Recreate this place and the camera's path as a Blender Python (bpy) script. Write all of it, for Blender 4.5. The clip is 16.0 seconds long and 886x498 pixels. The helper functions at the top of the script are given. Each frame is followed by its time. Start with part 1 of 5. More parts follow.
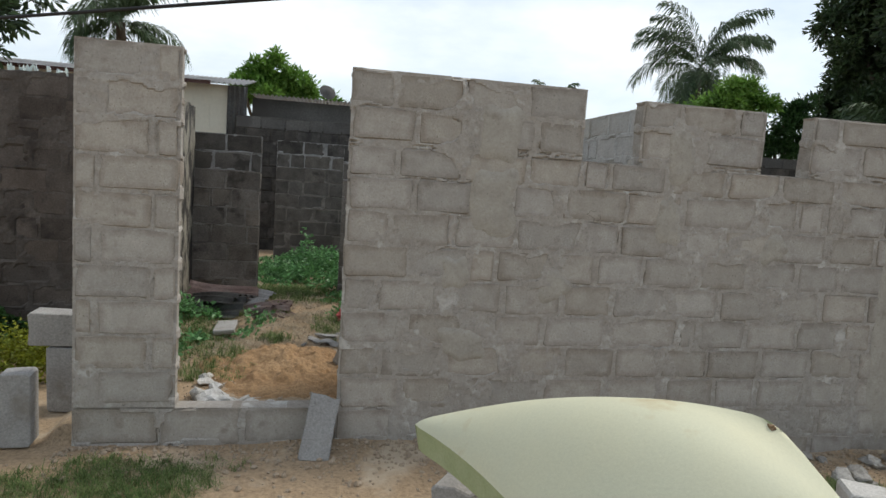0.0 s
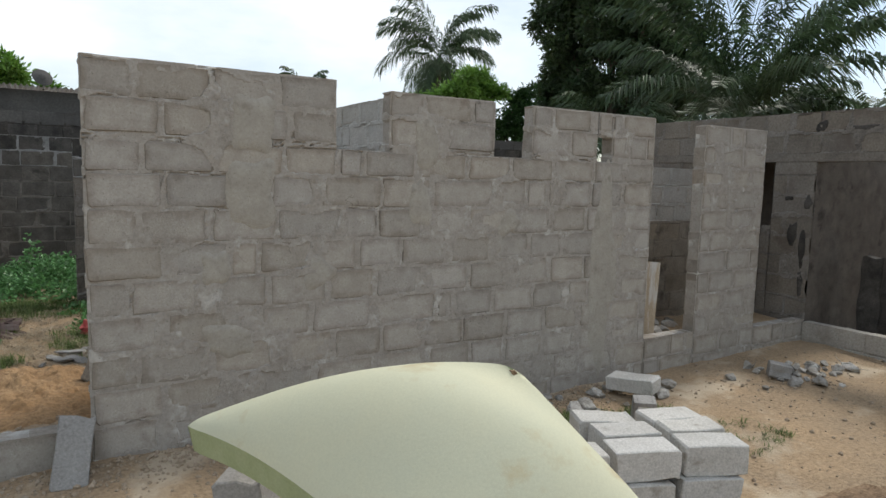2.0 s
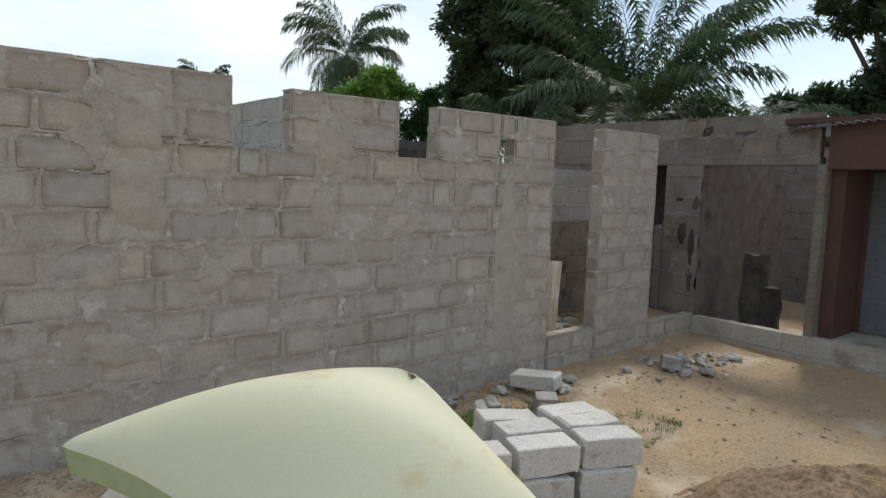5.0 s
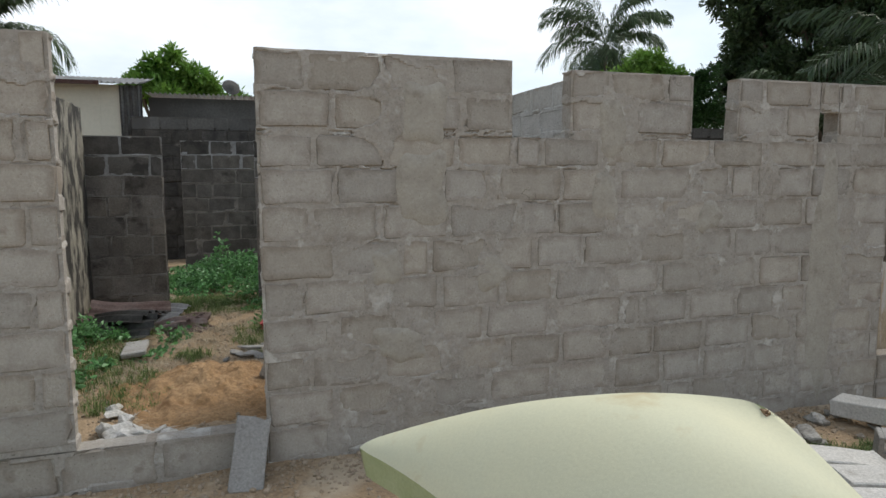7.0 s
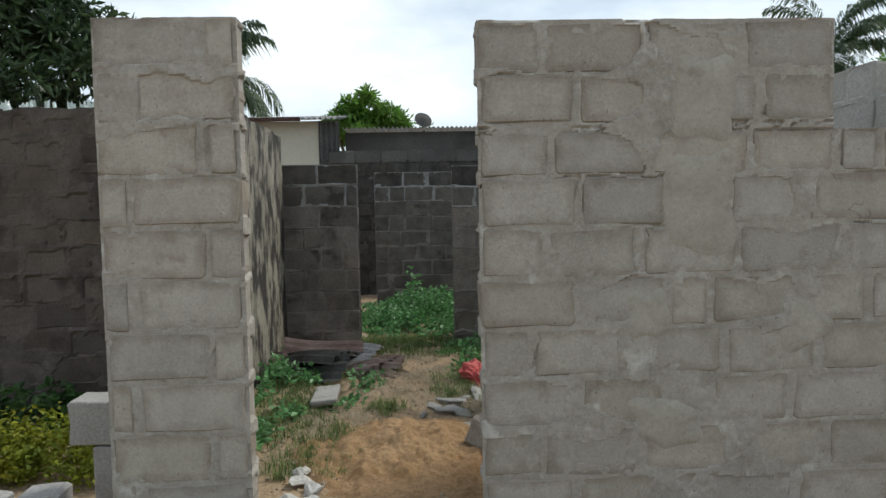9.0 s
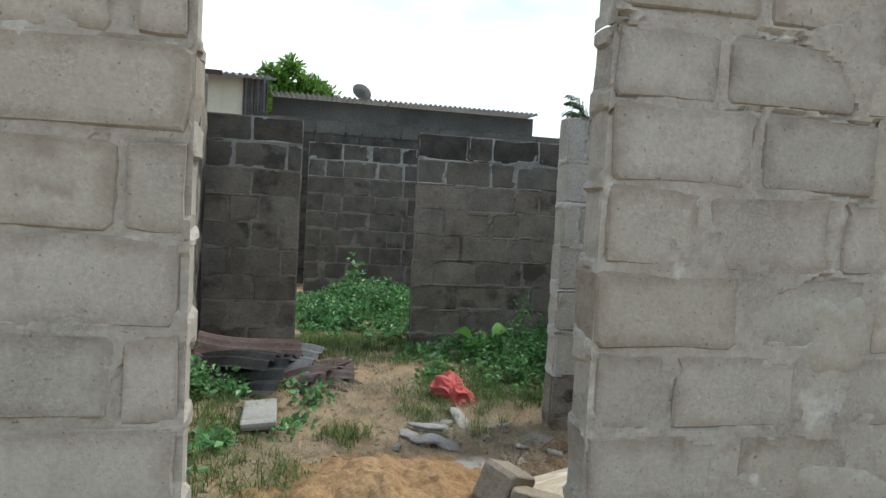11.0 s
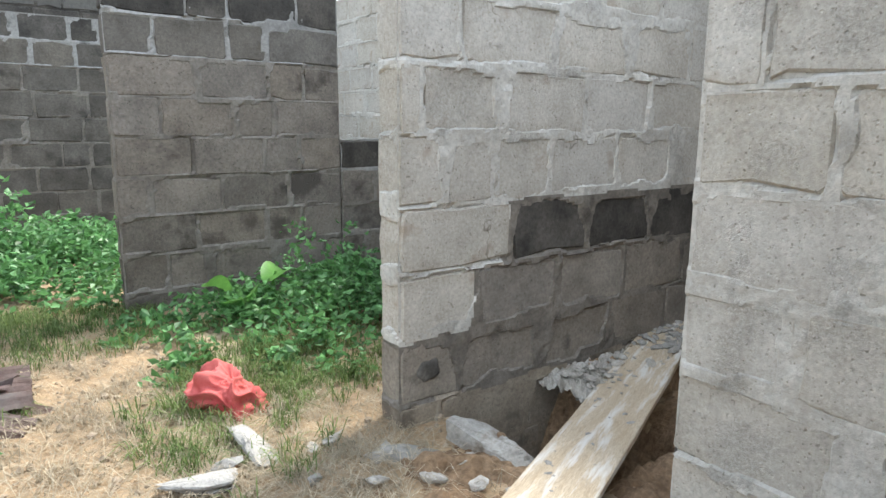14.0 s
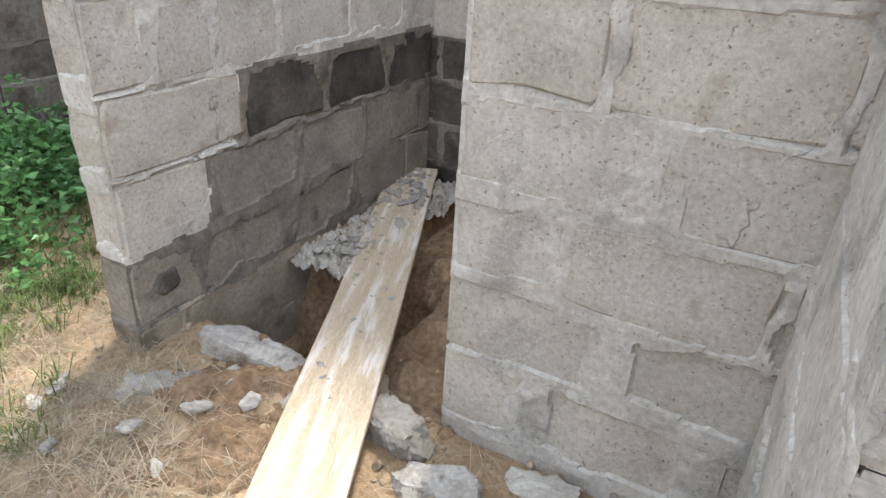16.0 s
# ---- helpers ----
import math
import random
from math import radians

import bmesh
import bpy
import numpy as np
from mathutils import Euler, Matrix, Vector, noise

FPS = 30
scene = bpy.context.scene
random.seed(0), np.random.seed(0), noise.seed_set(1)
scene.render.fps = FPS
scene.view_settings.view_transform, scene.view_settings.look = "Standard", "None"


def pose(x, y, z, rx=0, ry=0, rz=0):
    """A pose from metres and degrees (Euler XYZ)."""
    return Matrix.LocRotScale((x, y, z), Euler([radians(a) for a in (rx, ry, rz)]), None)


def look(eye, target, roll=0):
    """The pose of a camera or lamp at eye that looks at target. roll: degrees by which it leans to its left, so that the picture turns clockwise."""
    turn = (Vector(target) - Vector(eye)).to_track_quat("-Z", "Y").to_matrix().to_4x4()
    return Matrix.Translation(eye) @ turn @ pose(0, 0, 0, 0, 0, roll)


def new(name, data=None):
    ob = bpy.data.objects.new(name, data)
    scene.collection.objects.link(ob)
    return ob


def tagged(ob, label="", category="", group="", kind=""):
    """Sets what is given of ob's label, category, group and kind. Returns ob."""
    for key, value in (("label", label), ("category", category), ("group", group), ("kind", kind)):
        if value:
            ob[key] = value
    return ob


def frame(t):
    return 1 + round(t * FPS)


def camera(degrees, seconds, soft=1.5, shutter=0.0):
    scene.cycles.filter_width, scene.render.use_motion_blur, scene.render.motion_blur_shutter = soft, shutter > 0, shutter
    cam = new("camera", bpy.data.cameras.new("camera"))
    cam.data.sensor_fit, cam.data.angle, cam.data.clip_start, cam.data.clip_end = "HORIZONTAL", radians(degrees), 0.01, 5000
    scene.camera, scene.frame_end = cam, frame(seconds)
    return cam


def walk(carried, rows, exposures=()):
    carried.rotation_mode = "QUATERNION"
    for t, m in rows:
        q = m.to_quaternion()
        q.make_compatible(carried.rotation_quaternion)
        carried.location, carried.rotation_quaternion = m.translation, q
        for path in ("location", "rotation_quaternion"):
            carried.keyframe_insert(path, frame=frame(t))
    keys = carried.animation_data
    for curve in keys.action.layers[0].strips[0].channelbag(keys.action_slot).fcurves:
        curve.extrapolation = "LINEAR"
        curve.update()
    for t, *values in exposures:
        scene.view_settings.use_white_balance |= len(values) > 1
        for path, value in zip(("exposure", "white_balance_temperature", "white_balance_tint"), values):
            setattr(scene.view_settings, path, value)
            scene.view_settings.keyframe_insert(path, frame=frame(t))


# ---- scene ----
cam = camera(68.5, 16.0)
METRES, EYE, TILT, LEAN, TURN = 8.0, 1.5, 0.0, 0.0, 0.0
PATH = [
    (0, (0.738, -4.097, 1.688), (1.124, -2.146, 1.477), 3.8),
    (0.5, (0.745, -4.134, 1.689), (1.337, -2.236, 1.472), 3.1),
    (1, (0.717, -4.154, 1.695), (1.475, -2.318, 1.463), 1.8),
    (1.5, (0.704, -4.176, 1.693), (1.63, -2.418, 1.467), 1.6),
    (2, (0.697, -4.205, 1.694), (1.75, -2.519, 1.477), 1.4),
    (2.5, (0.717, -4.216, 1.709), (1.904, -2.619, 1.507), 1.7),
    (3, (0.74, -4.253, 1.696), (2.041, -2.747, 1.488), 1.6),
    (3.2, (0.73, -4.25, 1.708), (2.068, -2.778, 1.499), 1.8),
    (5.3, (0.772, -4.178, 1.7), (2.008, -2.621, 1.488), 1.8),
    (5.5, (0.805, -4.15, 1.694), (1.968, -2.538, 1.48), 2.0),
    (6, (0.847, -4.078, 1.664), (1.73, -2.296, 1.447), 2.9),
    (6.5, (0.818, -3.93, 1.649), (1.561, -2.083, 1.455), 1.9),
    (7, (0.774, -3.76, 1.653), (1.386, -1.871, 1.421), -0.2),
    (7.5, (0.782, -3.564, 1.623), (1.177, -1.612, 1.442), -0.7),
    (8, (0.793, -3.311, 1.594), (0.976, -1.33, 1.386), 1.1),
    (8.5, (0.702, -3.024, 1.562), (0.844, -1.036, 1.401), -0.8),
    (9, (0.645, -2.729, 1.541), (0.731, -0.734, 1.431), -1.1),
    (9.5, (0.578, -2.443, 1.534), (0.569, -0.449, 1.379), 0.7),
    (10, (0.403, -2.155, 1.514), (0.609, -0.169, 1.4), -1.4),
    (10.2, (0.351, -2.03, 1.506), (0.598, -0.05, 1.371), -0.2),
    (12.3, (0.145, -0.75, 1.158), (0.726, 1.161, 1.062), 2.1),
    (12.5, (0.239, -0.631, 1.229), (0.865, 1.252, 0.976), 1.4),
    (13, (0.284, -0.37, 1.22), (1.016, 1.47, 0.934), 2.7),
    (13.5, (0.296, -0.09, 1.246), (1.285, 1.616, 0.911), 1.5),
    (14, (0.396, 0.117, 1.242), (1.555, 1.704, 0.87), 0.4),
    (14.5, (0.556, 0.355, 1.3), (1.958, 1.727, 0.912), 1.0),
    (15, (0.597, 0.416, 1.421), (2.123, 1.563, 0.825), 0.8),
    (15.5, (0.564, 0.404, 1.476), (2.142, 1.336, 0.675), 1.4),
    (16, (0.54, 0.402, 1.45), (2.113, 1.224, 0.529), 3.3),
]
walk(cam, [(t, look(eye, target, roll)) for t, eye, target, roll in PATH], exposures=((0.0, 0.18, 6520, 9), (3.2, 0.22, 6520, 9), (5.3, 0.22, 6500, 8), (7.0, 0.18, 6520, 9), (9.0, 0.17, 6470, 6), (10.2, 0.44, 6400, 5), (12.3, 1.05, 6280, 4), (13.0, 1.33, 6270, 4), (13.5, 1.42, 6330, 5), (14.0, 1.9, 6420, 8), (14.5, 1.98, 6500, 9), (16.0, 2.0, 6650, 12)))

# world, sun and clouds
SUN_WAY = Vector((0.80, 0.26, 1.05)).normalized()
world = bpy.data.worlds.new("world")
scene.world = world
world.use_nodes = True
wn, wl = world.node_tree.nodes, world.node_tree.links
wn.clear()
w_out, w_bg, w_sky = wn.new("ShaderNodeOutputWorld"), wn.new("ShaderNodeBackground"), wn.new("ShaderNodeTexSky")
w_sky.sky_type, w_sky.sun_disc = "NISHITA", False
w_sky.sun_elevation, w_sky.sun_rotation = math.asin(SUN_WAY.z), math.atan2(SUN_WAY.x, SUN_WAY.y)
w_sky.air_density, w_sky.dust_density = 1.0, 0.6
w_tc, w_map, w_noise, w_ramp, w_mix = (wn.new(k) for k in ("ShaderNodeTexCoord", "ShaderNodeMapping", "ShaderNodeTexNoise", "ShaderNodeValToRGB", "ShaderNodeMix"))
w_mix.data_type = "RGBA"
w_map.inputs["Scale"].default_value = (1.0, 1.0, 2.6)
w_noise.inputs["Scale"].default_value, w_noise.inputs["Detail"].default_value = 1.7, 7.0
w_noise.inputs["Roughness"].default_value = 0.55
w_ramp.color_ramp.elements[0].position, w_ramp.color_ramp.elements[1].position = 0.40, 0.66
w_ramp.color_ramp.elements[0].color = (0.22, 0.22, 0.22, 1)
w_mix.inputs["B"].default_value = (8.3, 8.9, 9.5, 1)
wl.new(w_tc.outputs["Generated"], w_map.inputs["Vector"])
wl.new(w_map.outputs["Vector"], w_noise.inputs["Vector"])
wl.new(w_noise.outputs["Fac"], w_ramp.inputs["Fac"])
wl.new(w_ramp.outputs["Color"], w_mix.inputs["Factor"])
wl.new(w_sky.outputs["Color"], w_mix.inputs["A"])
wl.new(w_mix.outputs["Result"], w_bg.inputs["Color"])
w_bg.inputs["Strength"].default_value = 0.11
wl.new(w_bg.outputs["Background"], w_out.inputs["Surface"])
sun_data = bpy.data.lights.new("sun", "SUN")
sun_data.energy, sun_data.angle, sun_data.color = 2.0, radians(11), (1.0, 0.95, 0.87)
sun = new("sun", sun_data)
sun.matrix_world = look(SUN_WAY * 30, (0, 0, 0))


# materials
def material(name, c1, c2, scale=3.0, rough=0.9, bump=0.35, grain=45.0, stain=None, stain_at=0.58, stain_scale=1.3, rnd=0.0, pits=0.0, metal=0.0, spec=0.3, fine_mix=0.35, stretch=(1, 1, 1), depth=0.006, local=False, leaf=0.0, speck=0.0, crack=0.0, rim=None):
    m = bpy.data.materials.new(name)
    m.use_nodes = True
    n, l = m.node_tree.nodes, m.node_tree.links
    bsdf = n["Principled BSDF"]
    if local:
        tc = n.new("ShaderNodeTexCoord")
        src = tc.outputs["Object"]
    else:
        geo = n.new("ShaderNodeNewGeometry")
        src = geo.outputs["Position"]
    mp = n.new("ShaderNodeMapping")
    mp.inputs["Scale"].default_value = stretch
    l.new(src, mp.inputs["Vector"])

    def noise_node(s, detail=8.0, r=0.6):
        t = n.new("ShaderNodeTexNoise")
        t.inputs["Scale"].default_value, t.inputs["Detail"].default_value, t.inputs["Roughness"].default_value = s, detail, r
        l.new(mp.outputs["Vector"], t.inputs["Vector"])
        return t

    def mix(a, b, f, kind="MIX"):
        x = n.new("ShaderNodeMix")
        x.data_type, x.blend_type = "RGBA", kind
        for sock, v in (("A", a), ("B", b), ("Factor", f)):
            if isinstance(v, (int, float)):
                x.inputs[sock].default_value = v
            elif isinstance(v, tuple):
                x.inputs[sock].default_value = (*v, 1)
            else:
                l.new(v, x.inputs[sock])
        return x.outputs["Result"]

    def step(v, lo, hi):
        r = n.new("ShaderNodeMapRange")
        r.inputs["From Min"].default_value, r.inputs["From Max"].default_value = lo, hi
        l.new(v, r.inputs["Value"])
        return r.outputs["Result"]

    big, small = noise_node(scale), noise_node(grain, 4.0, 0.7)
    col = mix(c1, c2, step(big.outputs["Fac"], 0.32, 0.68))
    shade = n.new("ShaderNodeMapRange")
    shade.inputs["From Min"].default_value, shade.inputs["From Max"].default_value = 0.25, 0.75
    shade.inputs["To Min"].default_value, shade.inputs["To Max"].default_value = 1 - fine_mix, 1 + fine_mix * 0.6
    l.new(small.outputs["Fac"], shade.inputs["Value"])
    col = mix(col, shade.outputs["Result"], 1.0, "MULTIPLY")
    if speck:
        dots = noise_node(grain * 1.9, 6.0, 0.75)
        col = mix(col, (0.62, 0.60, 0.57), step(dots.outputs["Fac"], 0.62 - 0.06 * speck, 0.76 - 0.06 * speck), "MULTIPLY")
        blot = noise_node(grain * 0.22, 5.0, 0.7)
        col = mix(col, (0.86, 0.845, 0.82), step(blot.outputs["Fac"], 0.58, 0.70), "MULTIPLY")
    if stain:
        st = noise_node(stain_scale, 9.0, 0.62)
        col = mix(col, stain, step(st.outputs["Fac"], stain_at, stain_at + 0.1))
    # Darker ragged rim: edge grime, with the joint's shade line put into the colour.
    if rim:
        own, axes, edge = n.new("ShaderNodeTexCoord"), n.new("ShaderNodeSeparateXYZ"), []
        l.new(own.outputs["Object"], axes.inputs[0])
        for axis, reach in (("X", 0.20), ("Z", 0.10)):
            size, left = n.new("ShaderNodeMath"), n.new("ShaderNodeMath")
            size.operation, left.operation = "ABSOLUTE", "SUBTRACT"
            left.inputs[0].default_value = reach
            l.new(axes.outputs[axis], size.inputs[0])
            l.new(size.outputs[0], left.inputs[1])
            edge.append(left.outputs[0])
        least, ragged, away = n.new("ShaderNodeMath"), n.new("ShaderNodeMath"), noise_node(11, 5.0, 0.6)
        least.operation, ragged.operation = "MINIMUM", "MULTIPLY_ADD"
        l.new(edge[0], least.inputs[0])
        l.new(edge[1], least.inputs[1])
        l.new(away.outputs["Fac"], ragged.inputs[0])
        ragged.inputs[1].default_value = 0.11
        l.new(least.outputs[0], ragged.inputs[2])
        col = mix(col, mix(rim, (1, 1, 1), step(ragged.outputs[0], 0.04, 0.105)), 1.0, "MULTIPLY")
    crumbs = None
    if crack:
        vein, where = noise_node(2.4, 4.0, 0.55), noise_node(2.3, 3.0)
        off, size = n.new("ShaderNodeMath"), n.new("ShaderNodeMath")
        off.operation, size.operation = "SUBTRACT", "ABSOLUTE"
        off.inputs[1].default_value = 0.5
        l.new(vein.outputs["Fac"], off.inputs[0])
        l.new(off.outputs[0], size.inputs[0])
        line = mix((1, 1, 1), step(size.outputs[0], 0.0015, 0.005), step(where.outputs["Fac"], 0.60, 0.64))
        col = mix(col, mix((0.55, 0.53, 0.50), (1, 1, 1), line), crack, "MULTIPLY")
        lumps, place = noise_node(95, 5.0, 0.75), noise_node(4.0, 4.0)
        crumbs = mix((0.5, 0.5, 0.5), lumps.outputs["Fac"], step(place.outputs["Fac"], 0.52, 0.60))
        holes = noise_node(85, 2.0, 0.4)
        col = mix(col, mix((1, 1, 1), (0.55, 0.53, 0.50), step(holes.outputs["Fac"], 0.69, 0.73)), crack, "MULTIPLY")
        col = mix(col, mix((0.70, 0.68, 0.65), (1.12, 1.12, 1.12), step(crumbs, 0.36, 0.62)), crack * 0.6, "MULTIPLY")
    if rnd:
        info = n.new("ShaderNodeObjectInfo")
        hsv = n.new("ShaderNodeHueSaturation")
        v = n.new("ShaderNodeMapRange")
        v.inputs["To Min"].default_value, v.inputs["To Max"].default_value = 1 - rnd, 1 + rnd
        l.new(info.outputs["Random"], v.inputs["Value"])
        l.new(v.outputs["Result"], hsv.inputs["Value"])
        l.new(col, hsv.inputs["Color"])
        many, frac, sat = n.new("ShaderNodeMath"), n.new("ShaderNodeMath"), n.new("ShaderNodeMapRange")
        many.operation, frac.operation = "MULTIPLY", "FRACT"
        many.inputs[1].default_value = 17.31
        l.new(info.outputs["Random"], many.inputs[0])
        l.new(many.outputs[0], frac.inputs[0])
        l.new(frac.outputs[0], sat.inputs["Value"])
        sat.inputs["To Min"].default_value, sat.inputs["To Max"].default_value = 0.85, 1.15
        l.new(sat.outputs["Result"], hsv.inputs["Saturation"])
        col = hsv.outputs["Color"]
    if leaf:
        isl = n.new("ShaderNodeNewGeometry")
        hsv = n.new("ShaderNodeHueSaturation")
        v = n.new("ShaderNodeMapRange")
        v.inputs["To Min"].default_value, v.inputs["To Max"].default_value = 1 - leaf, 1 + leaf
        l.new(isl.outputs["Random Per Island"], v.inputs["Value"])
        l.new(v.outputs["Result"], hsv.inputs["Value"])
        l.new(col, hsv.inputs["Color"])
        col = hsv.outputs["Color"]
    l.new(col, bsdf.inputs["Base Color"])
    height = mix(big.outputs["Fac"], small.outputs["Fac"], 0.55)
    if crumbs:
        height = mix(height, crumbs, 0.6)
    if pits:
        vor = n.new("ShaderNodeTexVoronoi")
        vor.inputs["Scale"].default_value = grain * 0.8
        l.new(mp.outputs["Vector"], vor.inputs["Vector"])
        height = mix(height, step(vor.outputs["Distance"], 0.05, 0.25), pits)
    bp = n.new("ShaderNodeBump")
    bp.inputs["Strength"].default_value, bp.inputs["Distance"].default_value = bump, depth
    l.new(height, bp.inputs["Height"])
    l.new(bp.outputs["Normal"], bsdf.inputs["Normal"])
    bsdf.inputs["Roughness"].default_value, bsdf.inputs["Metallic"].default_value = rough, metal
    bsdf.inputs["Specular IOR Level"].default_value = spec
    if leaf:
        tr, ad = n.new("ShaderNodeBsdfTranslucent"), n.new("ShaderNodeMixShader")
        l.new(col, tr.inputs["Color"])
        ad.inputs["Fac"].default_value = 0.35
        l.new(bsdf.outputs["BSDF"], ad.inputs[1])
        l.new(tr.outputs["BSDF"], ad.inputs[2])
        l.new(ad.outputs["Shader"], n["Material Output"].inputs["Surface"])
    return m


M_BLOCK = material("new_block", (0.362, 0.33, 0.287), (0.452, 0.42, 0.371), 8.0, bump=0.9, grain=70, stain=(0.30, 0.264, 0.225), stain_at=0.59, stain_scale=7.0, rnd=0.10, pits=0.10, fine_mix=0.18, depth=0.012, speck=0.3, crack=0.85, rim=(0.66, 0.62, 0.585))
M_MORTAR = material("new_mortar", (0.335, 0.303, 0.262), (0.43, 0.40, 0.358), 9.0, bump=0.95, grain=50, stain=(0.535, 0.515, 0.475), stain_at=0.565, stain_scale=6.0, fine_mix=0.22, speck=0.3, depth=0.012, crack=0.9)
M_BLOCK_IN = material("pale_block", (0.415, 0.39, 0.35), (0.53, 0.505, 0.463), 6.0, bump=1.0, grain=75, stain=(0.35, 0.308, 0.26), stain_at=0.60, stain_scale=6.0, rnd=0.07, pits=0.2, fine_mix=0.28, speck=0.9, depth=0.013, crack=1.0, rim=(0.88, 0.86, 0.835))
M_PATCH = material("cement_patch", (0.345, 0.316, 0.268), (0.43, 0.40, 0.346), 7.0, bump=0.8, grain=55, stain=(0.275, 0.245, 0.204), stain_at=0.57, stain_scale=6, fine_mix=0.16, speck=0.2, crack=0.6)
M_MORTAR_IN = material("pale_mortar", (0.42, 0.40, 0.366), (0.55, 0.534, 0.50), 6.0, bump=1.0, grain=50, stain=(0.39, 0.355, 0.31), stain_at=0.60, stain_scale=5.0, fine_mix=0.3, speck=0.8, depth=0.016, crack=1.0)
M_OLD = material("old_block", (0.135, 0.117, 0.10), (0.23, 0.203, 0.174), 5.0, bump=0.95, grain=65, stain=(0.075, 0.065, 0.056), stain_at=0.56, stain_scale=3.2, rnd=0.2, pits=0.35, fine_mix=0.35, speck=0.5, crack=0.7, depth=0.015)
M_OLD_MORTAR = material("old_mortar", (0.15, 0.133, 0.115), (0.25, 0.23, 0.205), 5.0, bump=0.8, grain=50, stain=(0.105, 0.092, 0.08), stain_at=0.54, stain_scale=3.0, crack=0.6)
# Old block in the yard wall's brown, with its shade put into the colour.
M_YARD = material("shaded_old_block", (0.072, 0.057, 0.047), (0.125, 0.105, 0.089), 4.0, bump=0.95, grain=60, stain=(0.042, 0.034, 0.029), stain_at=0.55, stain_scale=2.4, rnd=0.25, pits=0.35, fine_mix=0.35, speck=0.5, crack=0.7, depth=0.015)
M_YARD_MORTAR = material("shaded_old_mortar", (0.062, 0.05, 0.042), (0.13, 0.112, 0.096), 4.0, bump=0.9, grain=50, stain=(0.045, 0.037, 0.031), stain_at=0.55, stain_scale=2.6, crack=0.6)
M_GLASS = bpy.data.materials.new("bottle_glass")
M_GLASS.use_nodes = True
glass_bsdf = M_GLASS.node_tree.nodes["Principled BSDF"]
glass_bsdf.inputs["Base Color"].default_value = (0.80, 0.88, 0.86, 1)
glass_bsdf.inputs["Transmission Weight"].default_value, glass_bsdf.inputs["Roughness"].default_value = 0.55, 0.35
M_MOULD_HOLE = material("mouldy_block_and_hole_shade", (0.040, 0.037, 0.033), (0.105, 0.095, 0.084), 6.0, bump=0.8, grain=60, stain=(0.17, 0.157, 0.14), stain_at=0.63, stain_scale=5.0, rnd=0.3, pits=0.3, fine_mix=0.4, crack=0.6)
M_MOULD_MORTAR = material("grey_mortar", (0.20, 0.195, 0.185), (0.34, 0.33, 0.315), 4.0, bump=0.6, grain=50, stain=(0.07, 0.07, 0.065), stain_at=0.6, stain_scale=3.0)
M_GRIME = material("grimy_block", (0.085, 0.077, 0.067), (0.155, 0.14, 0.122), 5.0, bump=0.9, grain=60, stain=(0.05, 0.045, 0.04), stain_at=0.57, stain_scale=3.2, rnd=0.2, pits=0.35, fine_mix=0.35, speck=0.4, crack=0.6)
M_FARGREY = material("far_block", (0.085, 0.082, 0.076), (0.14, 0.134, 0.124), 1.5, bump=0.5, grain=30, stain=(0.08, 0.075, 0.07), stain_at=0.52, stain_scale=1.2, rnd=0.12)
M_DARK_MORTAR = material("sooty_mortar", (0.12, 0.106, 0.092), (0.25, 0.224, 0.195), 7.0, bump=0.9, grain=60, stain=(0.075, 0.067, 0.058), stain_at=0.56, stain_scale=4.0, speck=0.4, crack=0.7)
M_SOOT = material("sooty_block", (0.185, 0.163, 0.14), (0.30, 0.268, 0.232), 6.0, bump=0.95, grain=60, stain=(0.095, 0.084, 0.073), stain_at=0.57, stain_scale=4.0, rnd=0.10, pits=0.35, fine_mix=0.35, speck=0.5, crack=0.8)
M_EARTHY = material("earth_stained_block", (0.25, 0.21, 0.163), (0.36, 0.31, 0.248), 5.0, bump=0.9, grain=60, stain=(0.135, 0.113, 0.09), stain_at=0.57, stain_scale=3.4, rnd=0.10, pits=0.35, fine_mix=0.35, speck=0.5, crack=0.6)
M_HOUSE = material("worn_block", (0.155, 0.135, 0.112), (0.225, 0.20, 0.168), 2.5, bump=0.5, grain=40, stain=(0.13, 0.105, 0.085), stain_at=0.55, rnd=0.1)
M_STUCCO = material("stained_plaster", (0.34, 0.315, 0.255), (0.225, 0.205, 0.163), 3.5, bump=0.9, grain=30, stain=(0.045, 0.041, 0.036), stain_at=0.45, stain_scale=4.5, stretch=(1, 1, 0.5), pits=0.25, fine_mix=0.4, speck=0.7, depth=0.02)
M_SOIL = material("sandy_soil", (0.425, 0.30, 0.18), (0.335, 0.248, 0.16), 1.6, bump=0.9, grain=38, stain=(0.485, 0.395, 0.285), stain_at=0.55, stain_scale=1.1, fine_mix=0.45, depth=0.03, speck=0.35)
M_MOUND = material("orange_sand", (0.30, 0.178, 0.086), (0.405, 0.262, 0.14), 3.0, bump=1.0, grain=45, stain=(0.235, 0.132, 0.062), stain_at=0.57, stain_scale=4.0, fine_mix=0.45, depth=0.02, speck=0.3)
M_DARKSOIL = material("damp_soil", (0.20, 0.128, 0.074), (0.32, 0.22, 0.138), 5.0, bump=1.0, grain=40, stain=(0.13, 0.08, 0.046), stain_at=0.57, stain_scale=6, fine_mix=0.5, depth=0.025)
M_FOAM = material("foam", (0.60, 0.575, 0.40), (0.55, 0.55, 0.405), 1.6, rough=0.75, bump=0.2, grain=110, stain=(0.50, 0.43, 0.265), stain_at=0.575, stain_scale=3.0, fine_mix=0.07)
